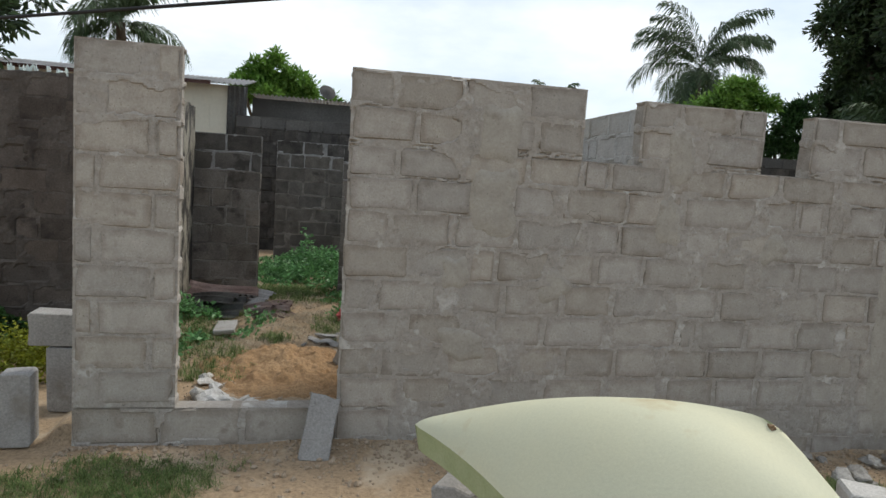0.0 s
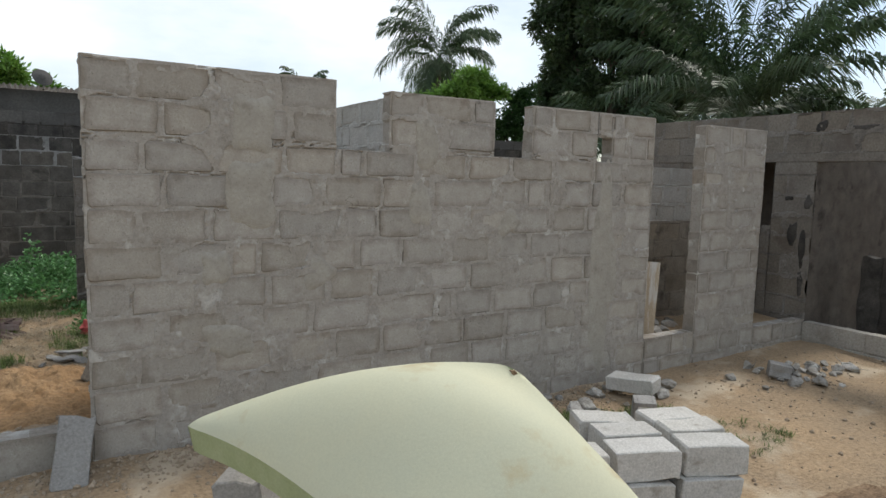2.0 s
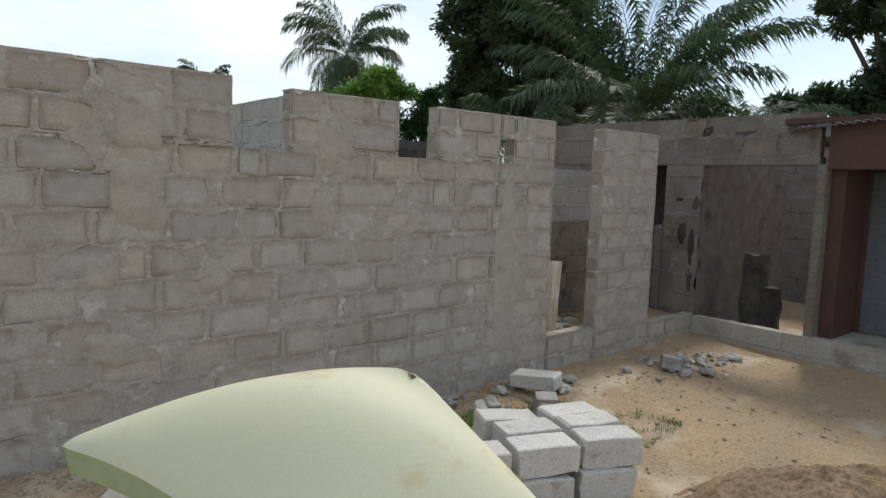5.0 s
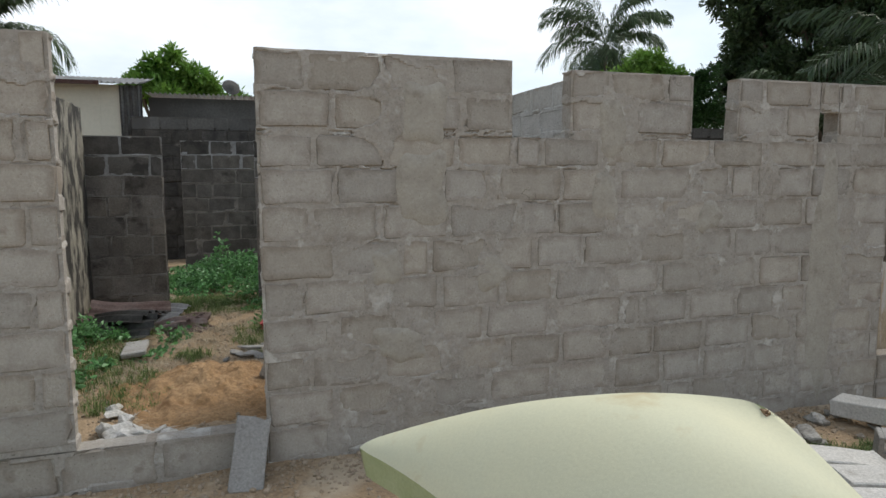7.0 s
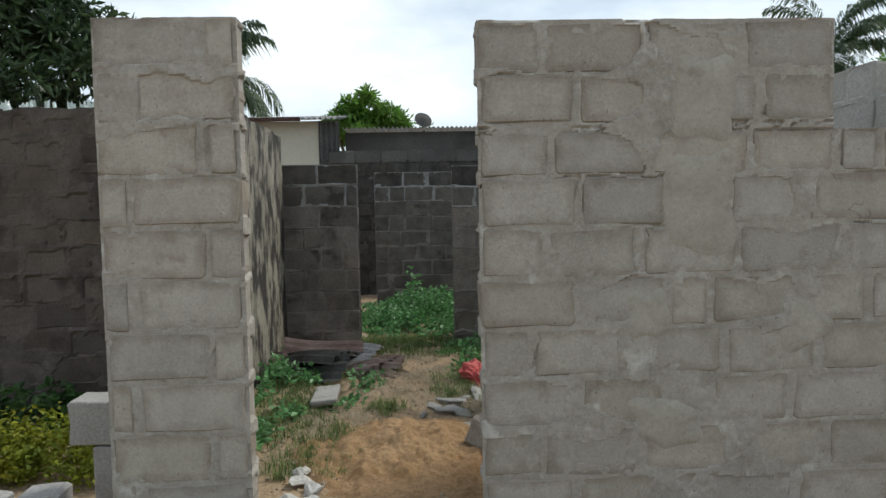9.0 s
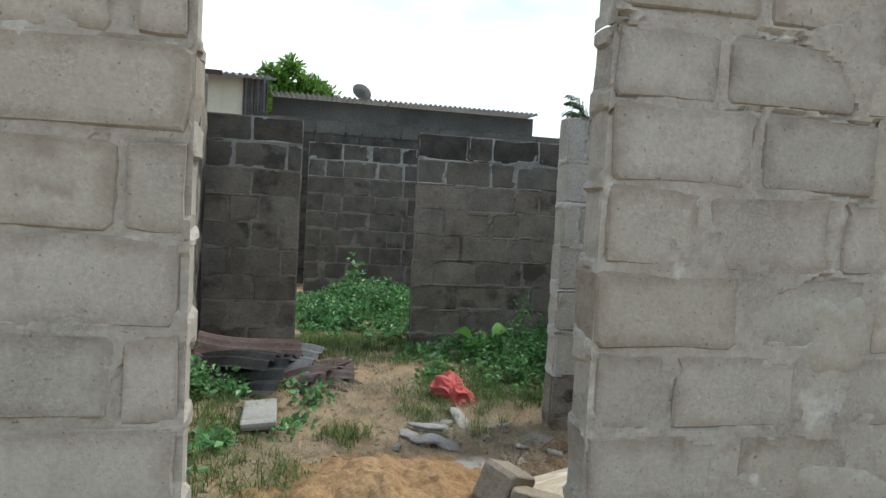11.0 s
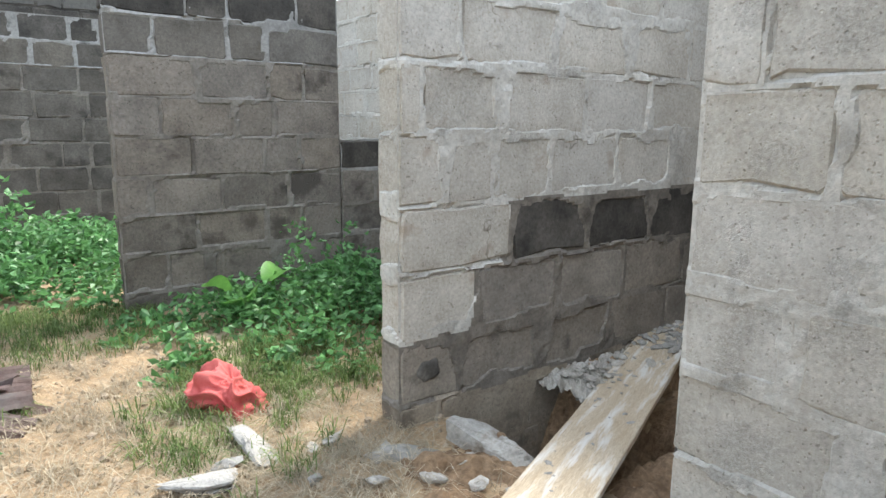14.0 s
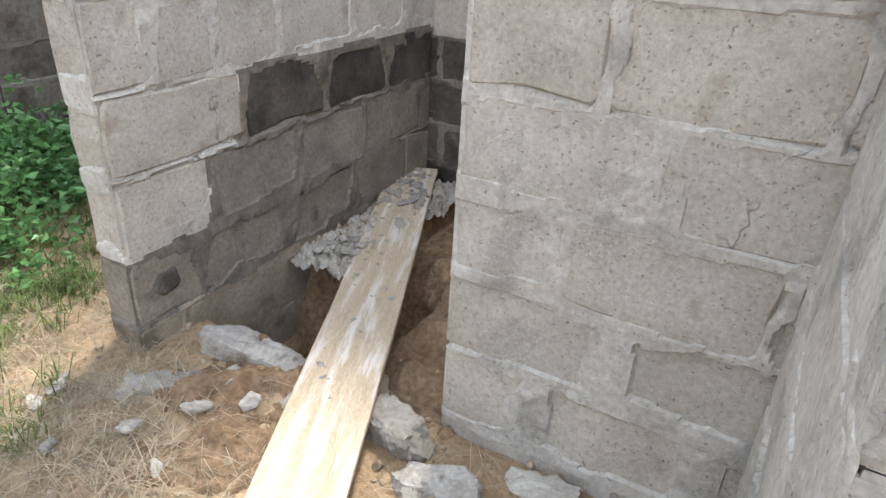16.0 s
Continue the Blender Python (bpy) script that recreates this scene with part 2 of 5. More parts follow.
M_FOAM_EDGE = material("foam_edge", (0.33, 0.38, 0.20), (0.42, 0.46, 0.27), 5.0, rough=0.85, bump=0.4, grain=90, fine_mix=0.15)
M_WHITEBLOCK = material("cement_block", (0.50, 0.48, 0.44), (0.60, 0.58, 0.54), 6.0, bump=0.85, grain=70, stain=(0.30, 0.27, 0.23), stain_at=0.6, stain_scale=5, rnd=0.06, pits=0.4, speck=0.6)
M_GREYBLOCK = material("grey_block", (0.29, 0.275, 0.255), (0.37, 0.355, 0.33), 5.0, bump=0.85, grain=75, stain=(0.22, 0.195, 0.165), stain_at=0.6, stain_scale=3, rnd=0.07, pits=0.4, speck=0.6)
M_RUBBLE = material("rubble", (0.30, 0.275, 0.24), (0.45, 0.43, 0.39), 8.0, bump=0.9, grain=60, rnd=0.25, stain=(0.20, 0.16, 0.12), stain_at=0.58, stain_scale=6, leaf=0.0)
M_CRUST = material("earthy_rubble", (0.30, 0.275, 0.24), (0.45, 0.425, 0.385), 14.0, bump=0.9, grain=90, stain=(0.23, 0.175, 0.12), stain_at=0.58, stain_scale=9, fine_mix=0.35)
M_PLANK = material("pine_plank", (0.44, 0.345, 0.235), (0.57, 0.48, 0.365), 3.5, rough=0.8, bump=0.6, grain=45, stain=(0.61, 0.585, 0.54), stain_at=0.51, stain_scale=3.0, fine_mix=0.4, speck=0.5, local=True, stretch=(1, 8, 8))
M_RUST = material("rusty_sheet", (0.20, 0.135, 0.12), (0.33, 0.255, 0.235), 5.0, rough=0.75, bump=0.4, grain=50, stain=(0.30, 0.27, 0.255), stain_at=0.57, stain_scale=3.0, metal=0.15, rnd=0.2)
M_ZINC = material("zinc_sheet", (0.33, 0.33, 0.33), (0.48, 0.48, 0.48), 2.5, rough=0.5, bump=0.2, grain=40, stain=(0.22, 0.15, 0.11), stain_at=0.6, stain_scale=2.0, metal=0.4)
M_BLACKTIN = material("blackened_sheet", (0.06, 0.058, 0.056), (0.20, 0.195, 0.185), 4.0, rough=0.5, bump=0.3, grain=40, metal=0.3, stain=(0.22, 0.21, 0.2), stain_at=0.6, stain_scale=4)
M_RED = material("red_cloth", (0.46, 0.075, 0.072), (0.56, 0.15, 0.135), 9.0, rough=0.8, bump=0.4, grain=160, fine_mix=0.15)
M_CREAM = material("cream_panel", (0.60, 0.57, 0.47), (0.66, 0.63, 0.53), 1.0, rough=0.7, bump=0.1, grain=20, fine_mix=0.08)
M_BROWN = material("brown_paint", (0.074, 0.038, 0.031), (0.105, 0.053, 0.042), 1.5, rough=0.7, bump=0.25, grain=25, stain=(0.06, 0.034, 0.029), stain_at=0.58, stain_scale=3.0, fine_mix=0.2)
M_DOOR = material("grey_door", (0.10, 0.11, 0.12), (0.135, 0.145, 0.155), 1.0, rough=0.5, bump=0.1, grain=20)
M_CONCRETE = material("concrete", (0.34, 0.31, 0.27), (0.42, 0.39, 0.34), 2.0, bump=0.5, grain=40, stain=(0.22, 0.19, 0.16), stain_at=0.58)
M_CABLE = material("cable", (0.015, 0.015, 0.016), (0.02, 0.02, 0.02), 2.0, rough=0.6)
M_BARK = material("bark", (0.07, 0.055, 0.042), (0.12, 0.095, 0.07), 4.0, bump=0.9, grain=25)
M_PALM = material("palm_leaf", (0.042, 0.078, 0.037), (0.092, 0.138, 0.064), 1.2, rough=0.5, bump=0.0, grain=5, leaf=0.45, spec=0.35)
M_MANGO = material("mango_leaf", (0.036, 0.068, 0.030), (0.074, 0.115, 0.044), 0.8, rough=0.42, bump=0.0, grain=5, leaf=0.5, spec=0.45)
M_SHADE_LEAF = material("shaded_leaf", (0.035, 0.085, 0.022), (0.06, 0.12, 0.035), 1.0, rough=0.5, bump=0.0, grain=5, leaf=0.4)
M_GREEN = material("light_leaf", (0.115, 0.245, 0.04), (0.19, 0.335, 0.065), 1.0, rough=0.5, bump=0.0, grain=5, leaf=0.35)
M_WEED = material("weed_leaf", (0.105, 0.25, 0.08), (0.17, 0.35, 0.135), 3.0, rough=0.45, bump=0.0, grain=8, leaf=0.45, spec=0.5)
M_GRASS = material("grass_blade", (0.10, 0.165, 0.045), (0.19, 0.24, 0.085), 2.0, rough=0.6, bump=0.0, grain=8, leaf=0.4)
M_STRAW = material("straw", (0.37, 0.31, 0.22), (0.50, 0.435, 0.33), 3.0, rough=0.8, bump=0.0, grain=8, leaf=0.35)
M_YELLOW = material("yellow_leaf", (0.29, 0.29, 0.02), (0.13, 0.18, 0.025), 4.0, rough=0.5, bump=0.0, grain=8, leaf=0.35)
M_TARO = material("broad_leaf", (0.10, 0.26, 0.06), (0.16, 0.34, 0.08), 6.0, rough=0.4, bump=0.1, grain=20, leaf=0.1)
M_GRAVEL = material("gravel", (0.30, 0.225, 0.15), (0.44, 0.36, 0.27), 30.0, bump=0.4, grain=80)


# building helpers
def vnoise(u, v, scale, seed):
    rng = np.random.default_rng(seed)
    tab = rng.random((64, 64))
    a, b = np.asarray(u) * scale, np.asarray(v) * scale
    i, j = np.floor(a).astype(int), np.floor(b).astype(int)
    f, g = a - i, b - j
    f, g = f * f * (3 - 2 * f), g * g * (3 - 2 * g)
    p = lambda x, y: tab[x % 64, y % 64]
    return (p(i, j) * (1 - f) + p(i + 1, j) * f) * (1 - g) + (p(i, j + 1) * (1 - f) + p(i + 1, j + 1) * f) * g


def mesh_from(name, verts, faces, mats, slots=None, smooth=False):
    me = bpy.data.meshes.new(name)
    me.from_pydata([tuple(v) for v in verts] if not isinstance(verts, np.ndarray) else verts.tolist(), [], faces if isinstance(faces, list) else faces.tolist())
    for m in mats if isinstance(mats, (list, tuple)) else [mats]:
        me.materials.append(m)
    if slots is not None:
        me.polygons.foreach_set("material_index", np.asarray(slots, dtype=np.int32))
    if smooth:
        me.polygons.foreach_set("use_smooth", np.ones(len(me.polygons), dtype=bool))
    me.update()
    return me


def hold(ob, parent):
    ob.parent = parent
    return ob


def part(name, bm, mat, parent, label="", smooth=False):
    me = bpy.data.meshes.new(name)
    bm.to_mesh(me)
    bm.free()
    me.materials.append(mat)
    if smooth:
        for p in me.polygons:
            p.use_smooth = True
    ob = new(name, me)
    ob.parent = parent
    if label:
        ob["label"] = label
    return ob


def thing(name, label, category, m=None, group="", kind=""):
    ob = new(name)
    ob.empty_display_size = 0.1
    if m is not None:
        ob.matrix_basis = m
    return tagged(ob, label, category, group, kind)


def solid(name, bm, mat, label, category, m=None, group="", kind="", smooth=False):
    ob = part(name, bm, mat, None, "", smooth)
    if m is not None:
        ob.matrix_basis = m
    return tagged(ob, label, category, group, kind)


def box(bm, x0, x1, y0, y1, z0, z1, bevel=0.0):
    r = bmesh.ops.create_cube(bm, size=1.0, matrix=Matrix.LocRotScale(((x0 + x1) / 2, (y0 + y1) / 2, (z0 + z1) / 2), None, (x1 - x0, y1 - y0, z1 - z0)))
    if bevel:
        edges = list({e for v in r["verts"] for e in v.link_edges})
        bmesh.ops.bevel(bm, geom=edges, offset=bevel, segments=2, affect="EDGES")
    return r["verts"]


def boxed(x0, x1, y0, y1, z0, z1, bevel=0.0):
    bm = bmesh.new()
    box(bm, x0, x1, y0, y1, z0, z1, bevel)
    return bm


def block_mesh(name, w, d, h, mat, rng, rough=0.004, chip=0.0):
    """A cast block with worn, uneven edges; centred, front towards -y."""
    ring = []
    c = 0.012
    pts = [(-w / 2 + c, -h / 2), (0, -h / 2), (w / 2 - c, -h / 2), (w / 2, -h / 2 + c), (w / 2, 0), (w / 2, h / 2 - c), (w / 2 - c, h / 2), (0, h / 2), (-w / 2 + c, h / 2), (-w / 2, h / 2 - c), (-w / 2, 0), (-w / 2, -h / 2 + c)]
    jit = [(rng.uniform(-rough, rough), rng.uniform(-rough, rough)) for _ in pts]
    if chip:
        k = rng.randrange(len(pts))
        jit[k] = (-math.copysign(chip, pts[k][0]), -math.copysign(chip, pts[k][1]))
    n = len(pts)
    for y, s in ((-d / 2, 0.965), (-d / 2 + 0.007, 1.0), (d / 2 - 0.007, 1.0), (d / 2, 0.965)):
        for (x, z), (jx, jz) in zip(pts, jit):
            inset = 0.0 if s == 1.0 else 0.006
            ring.append(((x + jx) - math.copysign(min(inset, abs(x)), x), y + rng.uniform(-0.0012, 0.0012), (z + jz) - math.copysign(min(inset, abs(z)), z)))
    faces = []
    for r in range(3):
        for k in range(n):
            a, b = r * n + k, r * n + (k + 1) % n
            faces.append((a, b, b + n, a + n))
    faces.append(tuple(range(n - 1, -1, -1)))
    faces.append(tuple(range(3 * n, 4 * n)))
    faces = [tuple(reversed(f)) for f in faces]
    me = mesh_from(name, ring, faces, mat)
    bm = bmesh.new()
    bm.from_mesh(me)
    bmesh.ops.recalc_face_normals(bm, faces=bm.faces)
    bm.to_mesh(me)
    bm.free()
    return me


BLOCKS = {}
BL, BH, JOINT = 0.40, 0.20, 0.015


def block_variants(mat, thick):
    key = (mat.name, round(thick, 3))
    if key not in BLOCKS:
        rng = random.Random(len(BLOCKS) + 5)
        BLOCKS[key] = [block_mesh("block", BL, thick, BH, mat, rng, 0.0075, chip=0.018 if k % 3 == 0 else 0.0) for k in range(9)]
    return BLOCKS[key]


def block_wall(name, label, origin, angle, rects, thick=0.15, z_top=2.33, seed=1, res=0.02, mats=None, pick=None, back=False, course=0.215, length=0.415, singles=True, smear=1.0, wide=0.016, ends=False, proud=0.0035, gap=1.6, joints=None, head=0.8, lip=0.0):
    """A wall of cement blocks: rects are (u0, u1, z0, z1) along the wall; the front looks to the local -y."""
    rng = random.Random(seed)
    mats = mats or [(M_BLOCK, M_MORTAR)]
    pick = pick or (lambda u, z: 0)
    root = thing(name, label, "wall", pose(*origin, 0, 0, angle), kind="structure")
    n_low = int(math.ceil((z_top - min(r[2] for r in rects)) / course)) + 1
    rows = []
    joined_v, joined_f = [], []
    for (u0, u1, z0, z1) in rects:
        for k in range(n_low + 1):
            top, bot = z_top - k * course, z_top - (k + 1) * course
            lo, hi = max(bot, z0), min(top, z1)
            if hi - lo < 0.07:
                continue
            cuts, u = [u0], u0 + length * ((0.5 if k % 2 else 1.0) + rng.uniform(-0.12, 0.12))
            given = [v for v in (joints or {}).get(k, ()) if u0 + 0.06 < v < u1 - 0.06]
            if given:
                cuts += given
                u = given[-1] + length * rng.choice((1.0, 1.0, 0.95))
            while u < u1 - 0.09:
                cuts.append(u)
                u += length * rng.choice((1.0, 1.0, 1.0, 0.97, 1.03, 0.55, 0.8))
            cuts.append(u1)
            rows.append((lo, hi, cuts))
    for lo, hi, cuts in rows:
        for a, b in zip(cuts, cuts[1:]):
            uc, zc = (a + b) / 2, (lo + hi) / 2
            s = pick(uc, zc)
            if s is None:
                continue
            w = b - a - JOINT * rng.uniform(0.35 + gap * 0.3, gap)
            h = hi - lo - JOINT
            me = rng.choice(block_variants(mats[s][0], thick))
            m = Matrix.LocRotScale((uc + rng.uniform(-0.003, 0.003), thick / 2 + rng.uniform(-0.003, 0.003), zc + rng.uniform(-0.003, 0.003)), Euler((0, rng.gauss(0, 0.006), rng.gauss(0, 0.004))), (w / BL, 1.0, h / BH))
            if singles:
                ob = new("block", me)
                ob.parent = root
                ob.matrix_basis = m
            else:
                base = len(joined_v)
                joined_v += [tuple(m @ v.co) for v in me.vertices]
                joined_f += [tuple(base + i for i in p.vertices) for p in me.polygons]
    if not singles:
        ob = new("blocks", mesh_from("blocks", joined_v, joined_f, mats[0][0]))
        ob.parent = root
        ob["kind"] = "stuff"
    # mortar bed: a core and an uneven, smeared face
    verts, faces, slots = [], [], []
    for lo, hi, cuts in rows:
        e = 0.016
        base = len(verts)
        for z in (lo - 0.001, hi + 0.001 if hi < z_top - 0.01 else hi - 0.006):
            for (u, d) in ((cuts[0] + e, 0.012), (cuts[-1] - e, 0.012), (cuts[-1] - e, thick - 0.012), (cuts[0] + e, thick - 0.012)):
                verts.append((u, d, z))
        for f in ((0, 3, 2, 1), (4, 5, 6, 7), (0, 1, 5, 4), (1, 2, 6, 5), (2, 3, 7, 6), (3, 0, 4, 7)):
            faces.append(tuple(base + i for i in f))
            slots.append(pick(cuts[0] + 0.05, (lo + hi) / 2) or 0)
    # smeared joints on the free ends
    for (u0, u1, z0, z1) in rects if ends else ():
        nd, nz = max(3, int(thick / 0.012)), max(2, int((z1 - z0) / 0.012))
        Dd, Z = np.meshgrid(np.linspace(0.006, thick - 0.006, nd + 1), np.linspace(z0, z1 - 0.004, nz + 1))
        for uu, s in ((u0, -1), (u1, 1)):
            dist = np.full(Dd.shape, 9.0)
            for lo, hi, cuts in rows:
                for zz in (lo, hi):
                    dist = np.minimum(dist, np.abs(Z + (vnoise(Dd + uu, Z, 11, seed + 3) - 0.5) * 0.03 - zz))
            hw = wide * (0.3 + 2.4 * vnoise(Dd * 2, Z, 6, seed + 8) ** 1.6)
            f = np.clip((dist - hw) / 0.010, 0, 1)
            edge = np.clip(np.minimum(Dd, thick - Dd) / 0.02, 0, 1)
            off = ((-0.003 + (vnoise(Dd, Z, 30, seed + 9) - 0.5) * 0.008 + (vnoise(Dd + uu, Z, 9, seed + 10) - 0.5) * 0.004) * edge - 0.010 * (1 - edge)) * (1 - f) - 0.022 * f
            base = len(verts)
            verts += np.stack([uu + s * off, Dd, Z], -1).reshape(-1, 3).tolist()
            k = np.arange(nz)[:, None] * (nd + 1) + np.arange(nd)[None, :] + base
            q = np.stack([k, k + 1, k + nd + 2, k + nd + 1], -1).reshape(-1, 4)
            faces += (q if s > 0 else q[:, ::-1]).tolist()
            zm = ((Z[:-1, :-1] + Z[1:, 1:]) / 2).ravel()
            slots += [pick(uu - s * 0.05, z) or 0 for z in zm]
    for side in ((0, 1) if back else (0,)):
        for (u0, u1, z0, z1) in rects:
            nu, nz = max(2, int((u1 - u0) / res)), max(2, int((z1 - z0) / res))
            us, zs = np.linspace(u0 + 0.003, u1 - 0.003, nu + 1), np.linspace(z0 - 0.006, z1 - 0.004, nz + 1)
            U, Z = np.meshgrid(us, zs)
            wob = ((vnoise(U, Z, 9, seed + 3) - 0.5) * 0.026 + (vnoise(U, Z, 28, seed + 13) - 0.5) * 0.012) * smear
            wob2 = ((vnoise(U, Z, 9, seed + 4) - 0.5) * 0.030 + (vnoise(U, Z, 28, seed + 14) - 0.5) * 0.012) * smear
            dist = np.full(U.shape, 9.0)
            for lo, hi, cuts in rows:
                band = (Z > lo - 0.03) & (Z < hi + 0.03)
                if not band.any():
                    continue
                for zz in (lo, hi):
                    ok = band & (U > cuts[0] - 0.01) & (U < cuts[-1] + 0.01)
                    dist = np.where(ok, np.minimum(dist, np.abs(Z + wob - zz)), dist)
                ok = (Z > lo) & (Z < hi)
                for c in cuts[1:-1]:
                    dist = np.where(ok, np.minimum(dist, np.abs(U + wob2 - c) * head), dist)
            half = wide * (0.15 + 2.3 * vnoise(U, Z, 4.3, seed + 5) ** 1.7 * smear)
            f = np.clip((dist - half) / 0.009, 0, 1)
            f = f * f * (3 - 2 * f)
            h = proud + (vnoise(U, Z, 30, seed + 6) - 0.5) * 0.006 + (vnoise(U, Z, 3, seed + 7) - 0.55) * 0.016
            rim = np.clip(np.minimum(U - u0, u1 - U) / 0.022, 0, 1)
            h = h * rim - 0.008 * (1 - rim)
            D = -h * (1 - f) + 0.010 * f
            D = D + 0.020 * np.exp(-((f - 0.5) / 0.3) ** 2) * soft((vnoise(U, Z, 5.5, seed + 21) - 0.48) / 0.12) * (dist < 0.022)
            D = D - lip * np.exp(-((f - 0.12) / 0.2) ** 2) * soft((vnoise(U, Z, 3.7, seed + 22) - 0.45) / 0.2) * (0.4 + 1.2 * vnoise(U, Z, 45, seed + 23))
            D = D if side == 0 else thick - D
            base = len(verts)
            verts += np.stack([U, D, Z], -1).reshape(-1, 3).tolist()
            i = np.arange(nz)[:, None] * (nu + 1) + np.arange(nu)[None, :] + base
            q = np.stack([i, i + 1, i + nu + 2, i + nu + 1], -1).reshape(-1, 4)
            if side:
                q = q[:, ::-1]
            faces += q.tolist()
            if len(mats) > 1:
                um, zm = (U[:-1, :-1] + U[1:, 1:]).ravel() / 2, (Z[:-1, :-1] + Z[1:, 1:]).ravel() / 2
                slots += [pick(a, b) or 0 for a, b in zip(um, zm)]
            else:
                slots += [0] * len(q)
    me = mesh_from("mortar", verts, faces, [m[1] for m in mats], slots)
    ob = new("mortar", me)
    ob.parent = root
    return root


def corrugated(bm, w, l, amp=0.012, pitch=0.076, thick=0.0015, sag=0.0, bend=0.0, seed=0):
    nx, ny = int(w / pitch * 6), 8
    rng = random.Random(seed)
    ph = rng.uniform(0, 6)
    rows = []
    for j in range(ny + 1):
        row = []
        for i in range(nx + 1):
            x, y = (i / nx - 0.5) * w, (j / ny - 0.5) * l
            z = amp * math.sin(2 * math.pi * x / pitch) + sag * math.sin(3 * y / l + ph) + bend * (x / w) ** 2 + sag * 0.6 * math.sin(5 * x / w + ph * 2)
            row.append(bm.verts.new((x, y, z)))
        rows.append(row)
    faces = []
    for j in range(ny):
        for i in range(nx):
            faces.append(bm.faces.new((rows[j][i], rows[j][i + 1], rows[j + 1][i + 1], rows[j + 1][i])))
    bmesh.ops.solidify(bm, geom=faces, thickness=thick)


def stone(bm, r, rng, at=(0, 0, 0), flat=0.7, long=1.4):
    """An angular broken lump: the hull of scattered points."""
    sx, sy, sz = rng.uniform(0.8, long), rng.uniform(0.7, 1.1), flat * rng.uniform(0.7, 1.1)
    turn = Euler((rng.uniform(-0.3, 0.3), rng.uniform(-0.3, 0.3), rng.uniform(0, 6.3))).to_matrix()
    vs = []
    for k in range(16):
        d = Vector((rng.gauss(0, 1), rng.gauss(0, 1), rng.gauss(0, 1))).normalized() * r * rng.uniform(0.85, 1.1)
        vs.append(bm.verts.new(turn @ Vector((d.x * sx, d.y * sy, d.z * sz)) + Vector(at)))
    q = bmesh.ops.convex_hull(bm, input=vs)
    bmesh.ops.delete(bm, geom=[g for g in q["geom_interior"] if isinstance(g, bmesh.types.BMVert)], context="VERTS")


# the ground: one sheet to the horizon, fine where one walks
def soft(x):
    x = np.clip(x, 0, 1)
    return x * x * (3 - 2 * x)


def ground_z(x, y):
    x, y = np.asarray(x, dtype=float), np.asarray(y, dtype=float)
    out = -0.045 - 0.10 * soft((x - 1.0) / 4.0) - 0.03 * soft((-y - 0.2) / 2.5)
    ins = 0.055 + 0.035 * np.clip(y, 0, 5)
    w = soft((y - 0.02) / 0.10) * soft((x + 0.86) / 0.12) * (1 - soft((x - 8.4) / 0.2))
    z = out * (1 - w) + ins * w
    pit = soft((x - 1.86) / 0.12) * soft((2.75 - x) / 0.3) * soft((y - 1.42) / 0.12)  * (1 - soft((y - 2.0) / 0.1))
    z = z - 0.38 * pit - 0.07 * soft((x - 1.86) / 0.1) * soft((3.4 - x) / 0.1) * soft((y - 0.3) / 0.1) * soft((2.1 - y) / 0.1)
    near = soft((30 - np.hypot(x, y)) / 10)
    z = z + near * ((vnoise(x, y, 0.9, 1) - 0.5) * 0.05 + (vnoise(x, y, 3.1, 2) - 0.5) * 0.025 + (vnoise(x, y, 11, 3) - 0.5) * 0.012)
    return z


def gz(x, y):
    return float(ground_z(x, y))


def axis_steps(lo, hi, fine, far):
    mid = np.arange(lo, hi + fine / 2, fine)
    grow = np.cumsum(fine * 1.35 ** np.arange(1, 29))
    grow = grow[grow < far]
    return np.concatenate([lo - grow[::-1], mid, hi + grow])


gx, gy = axis_steps(-2.4, 9.2, 0.045, 900), axis_steps(-5.2, 5.0, 0.045, 900)
GX, GY = np.meshgrid(gx, gy)
GZ = ground_z(GX, GY)
nx = len(gx)
gi = np.arange(len(gy) - 1)[:, None] * nx + np.arange(nx - 1)[None, :]
ground = new("ground", mesh_from("ground", np.stack([GX, GY, GZ], -1).reshape(-1, 3), np.stack([gi, gi + 1, gi + nx + 1, gi + nx], -1).reshape(-1, 4), M_SOIL, smooth=True))
tagged(ground, "bare sandy soil with stones and patches of grass", "ground", kind="structure")


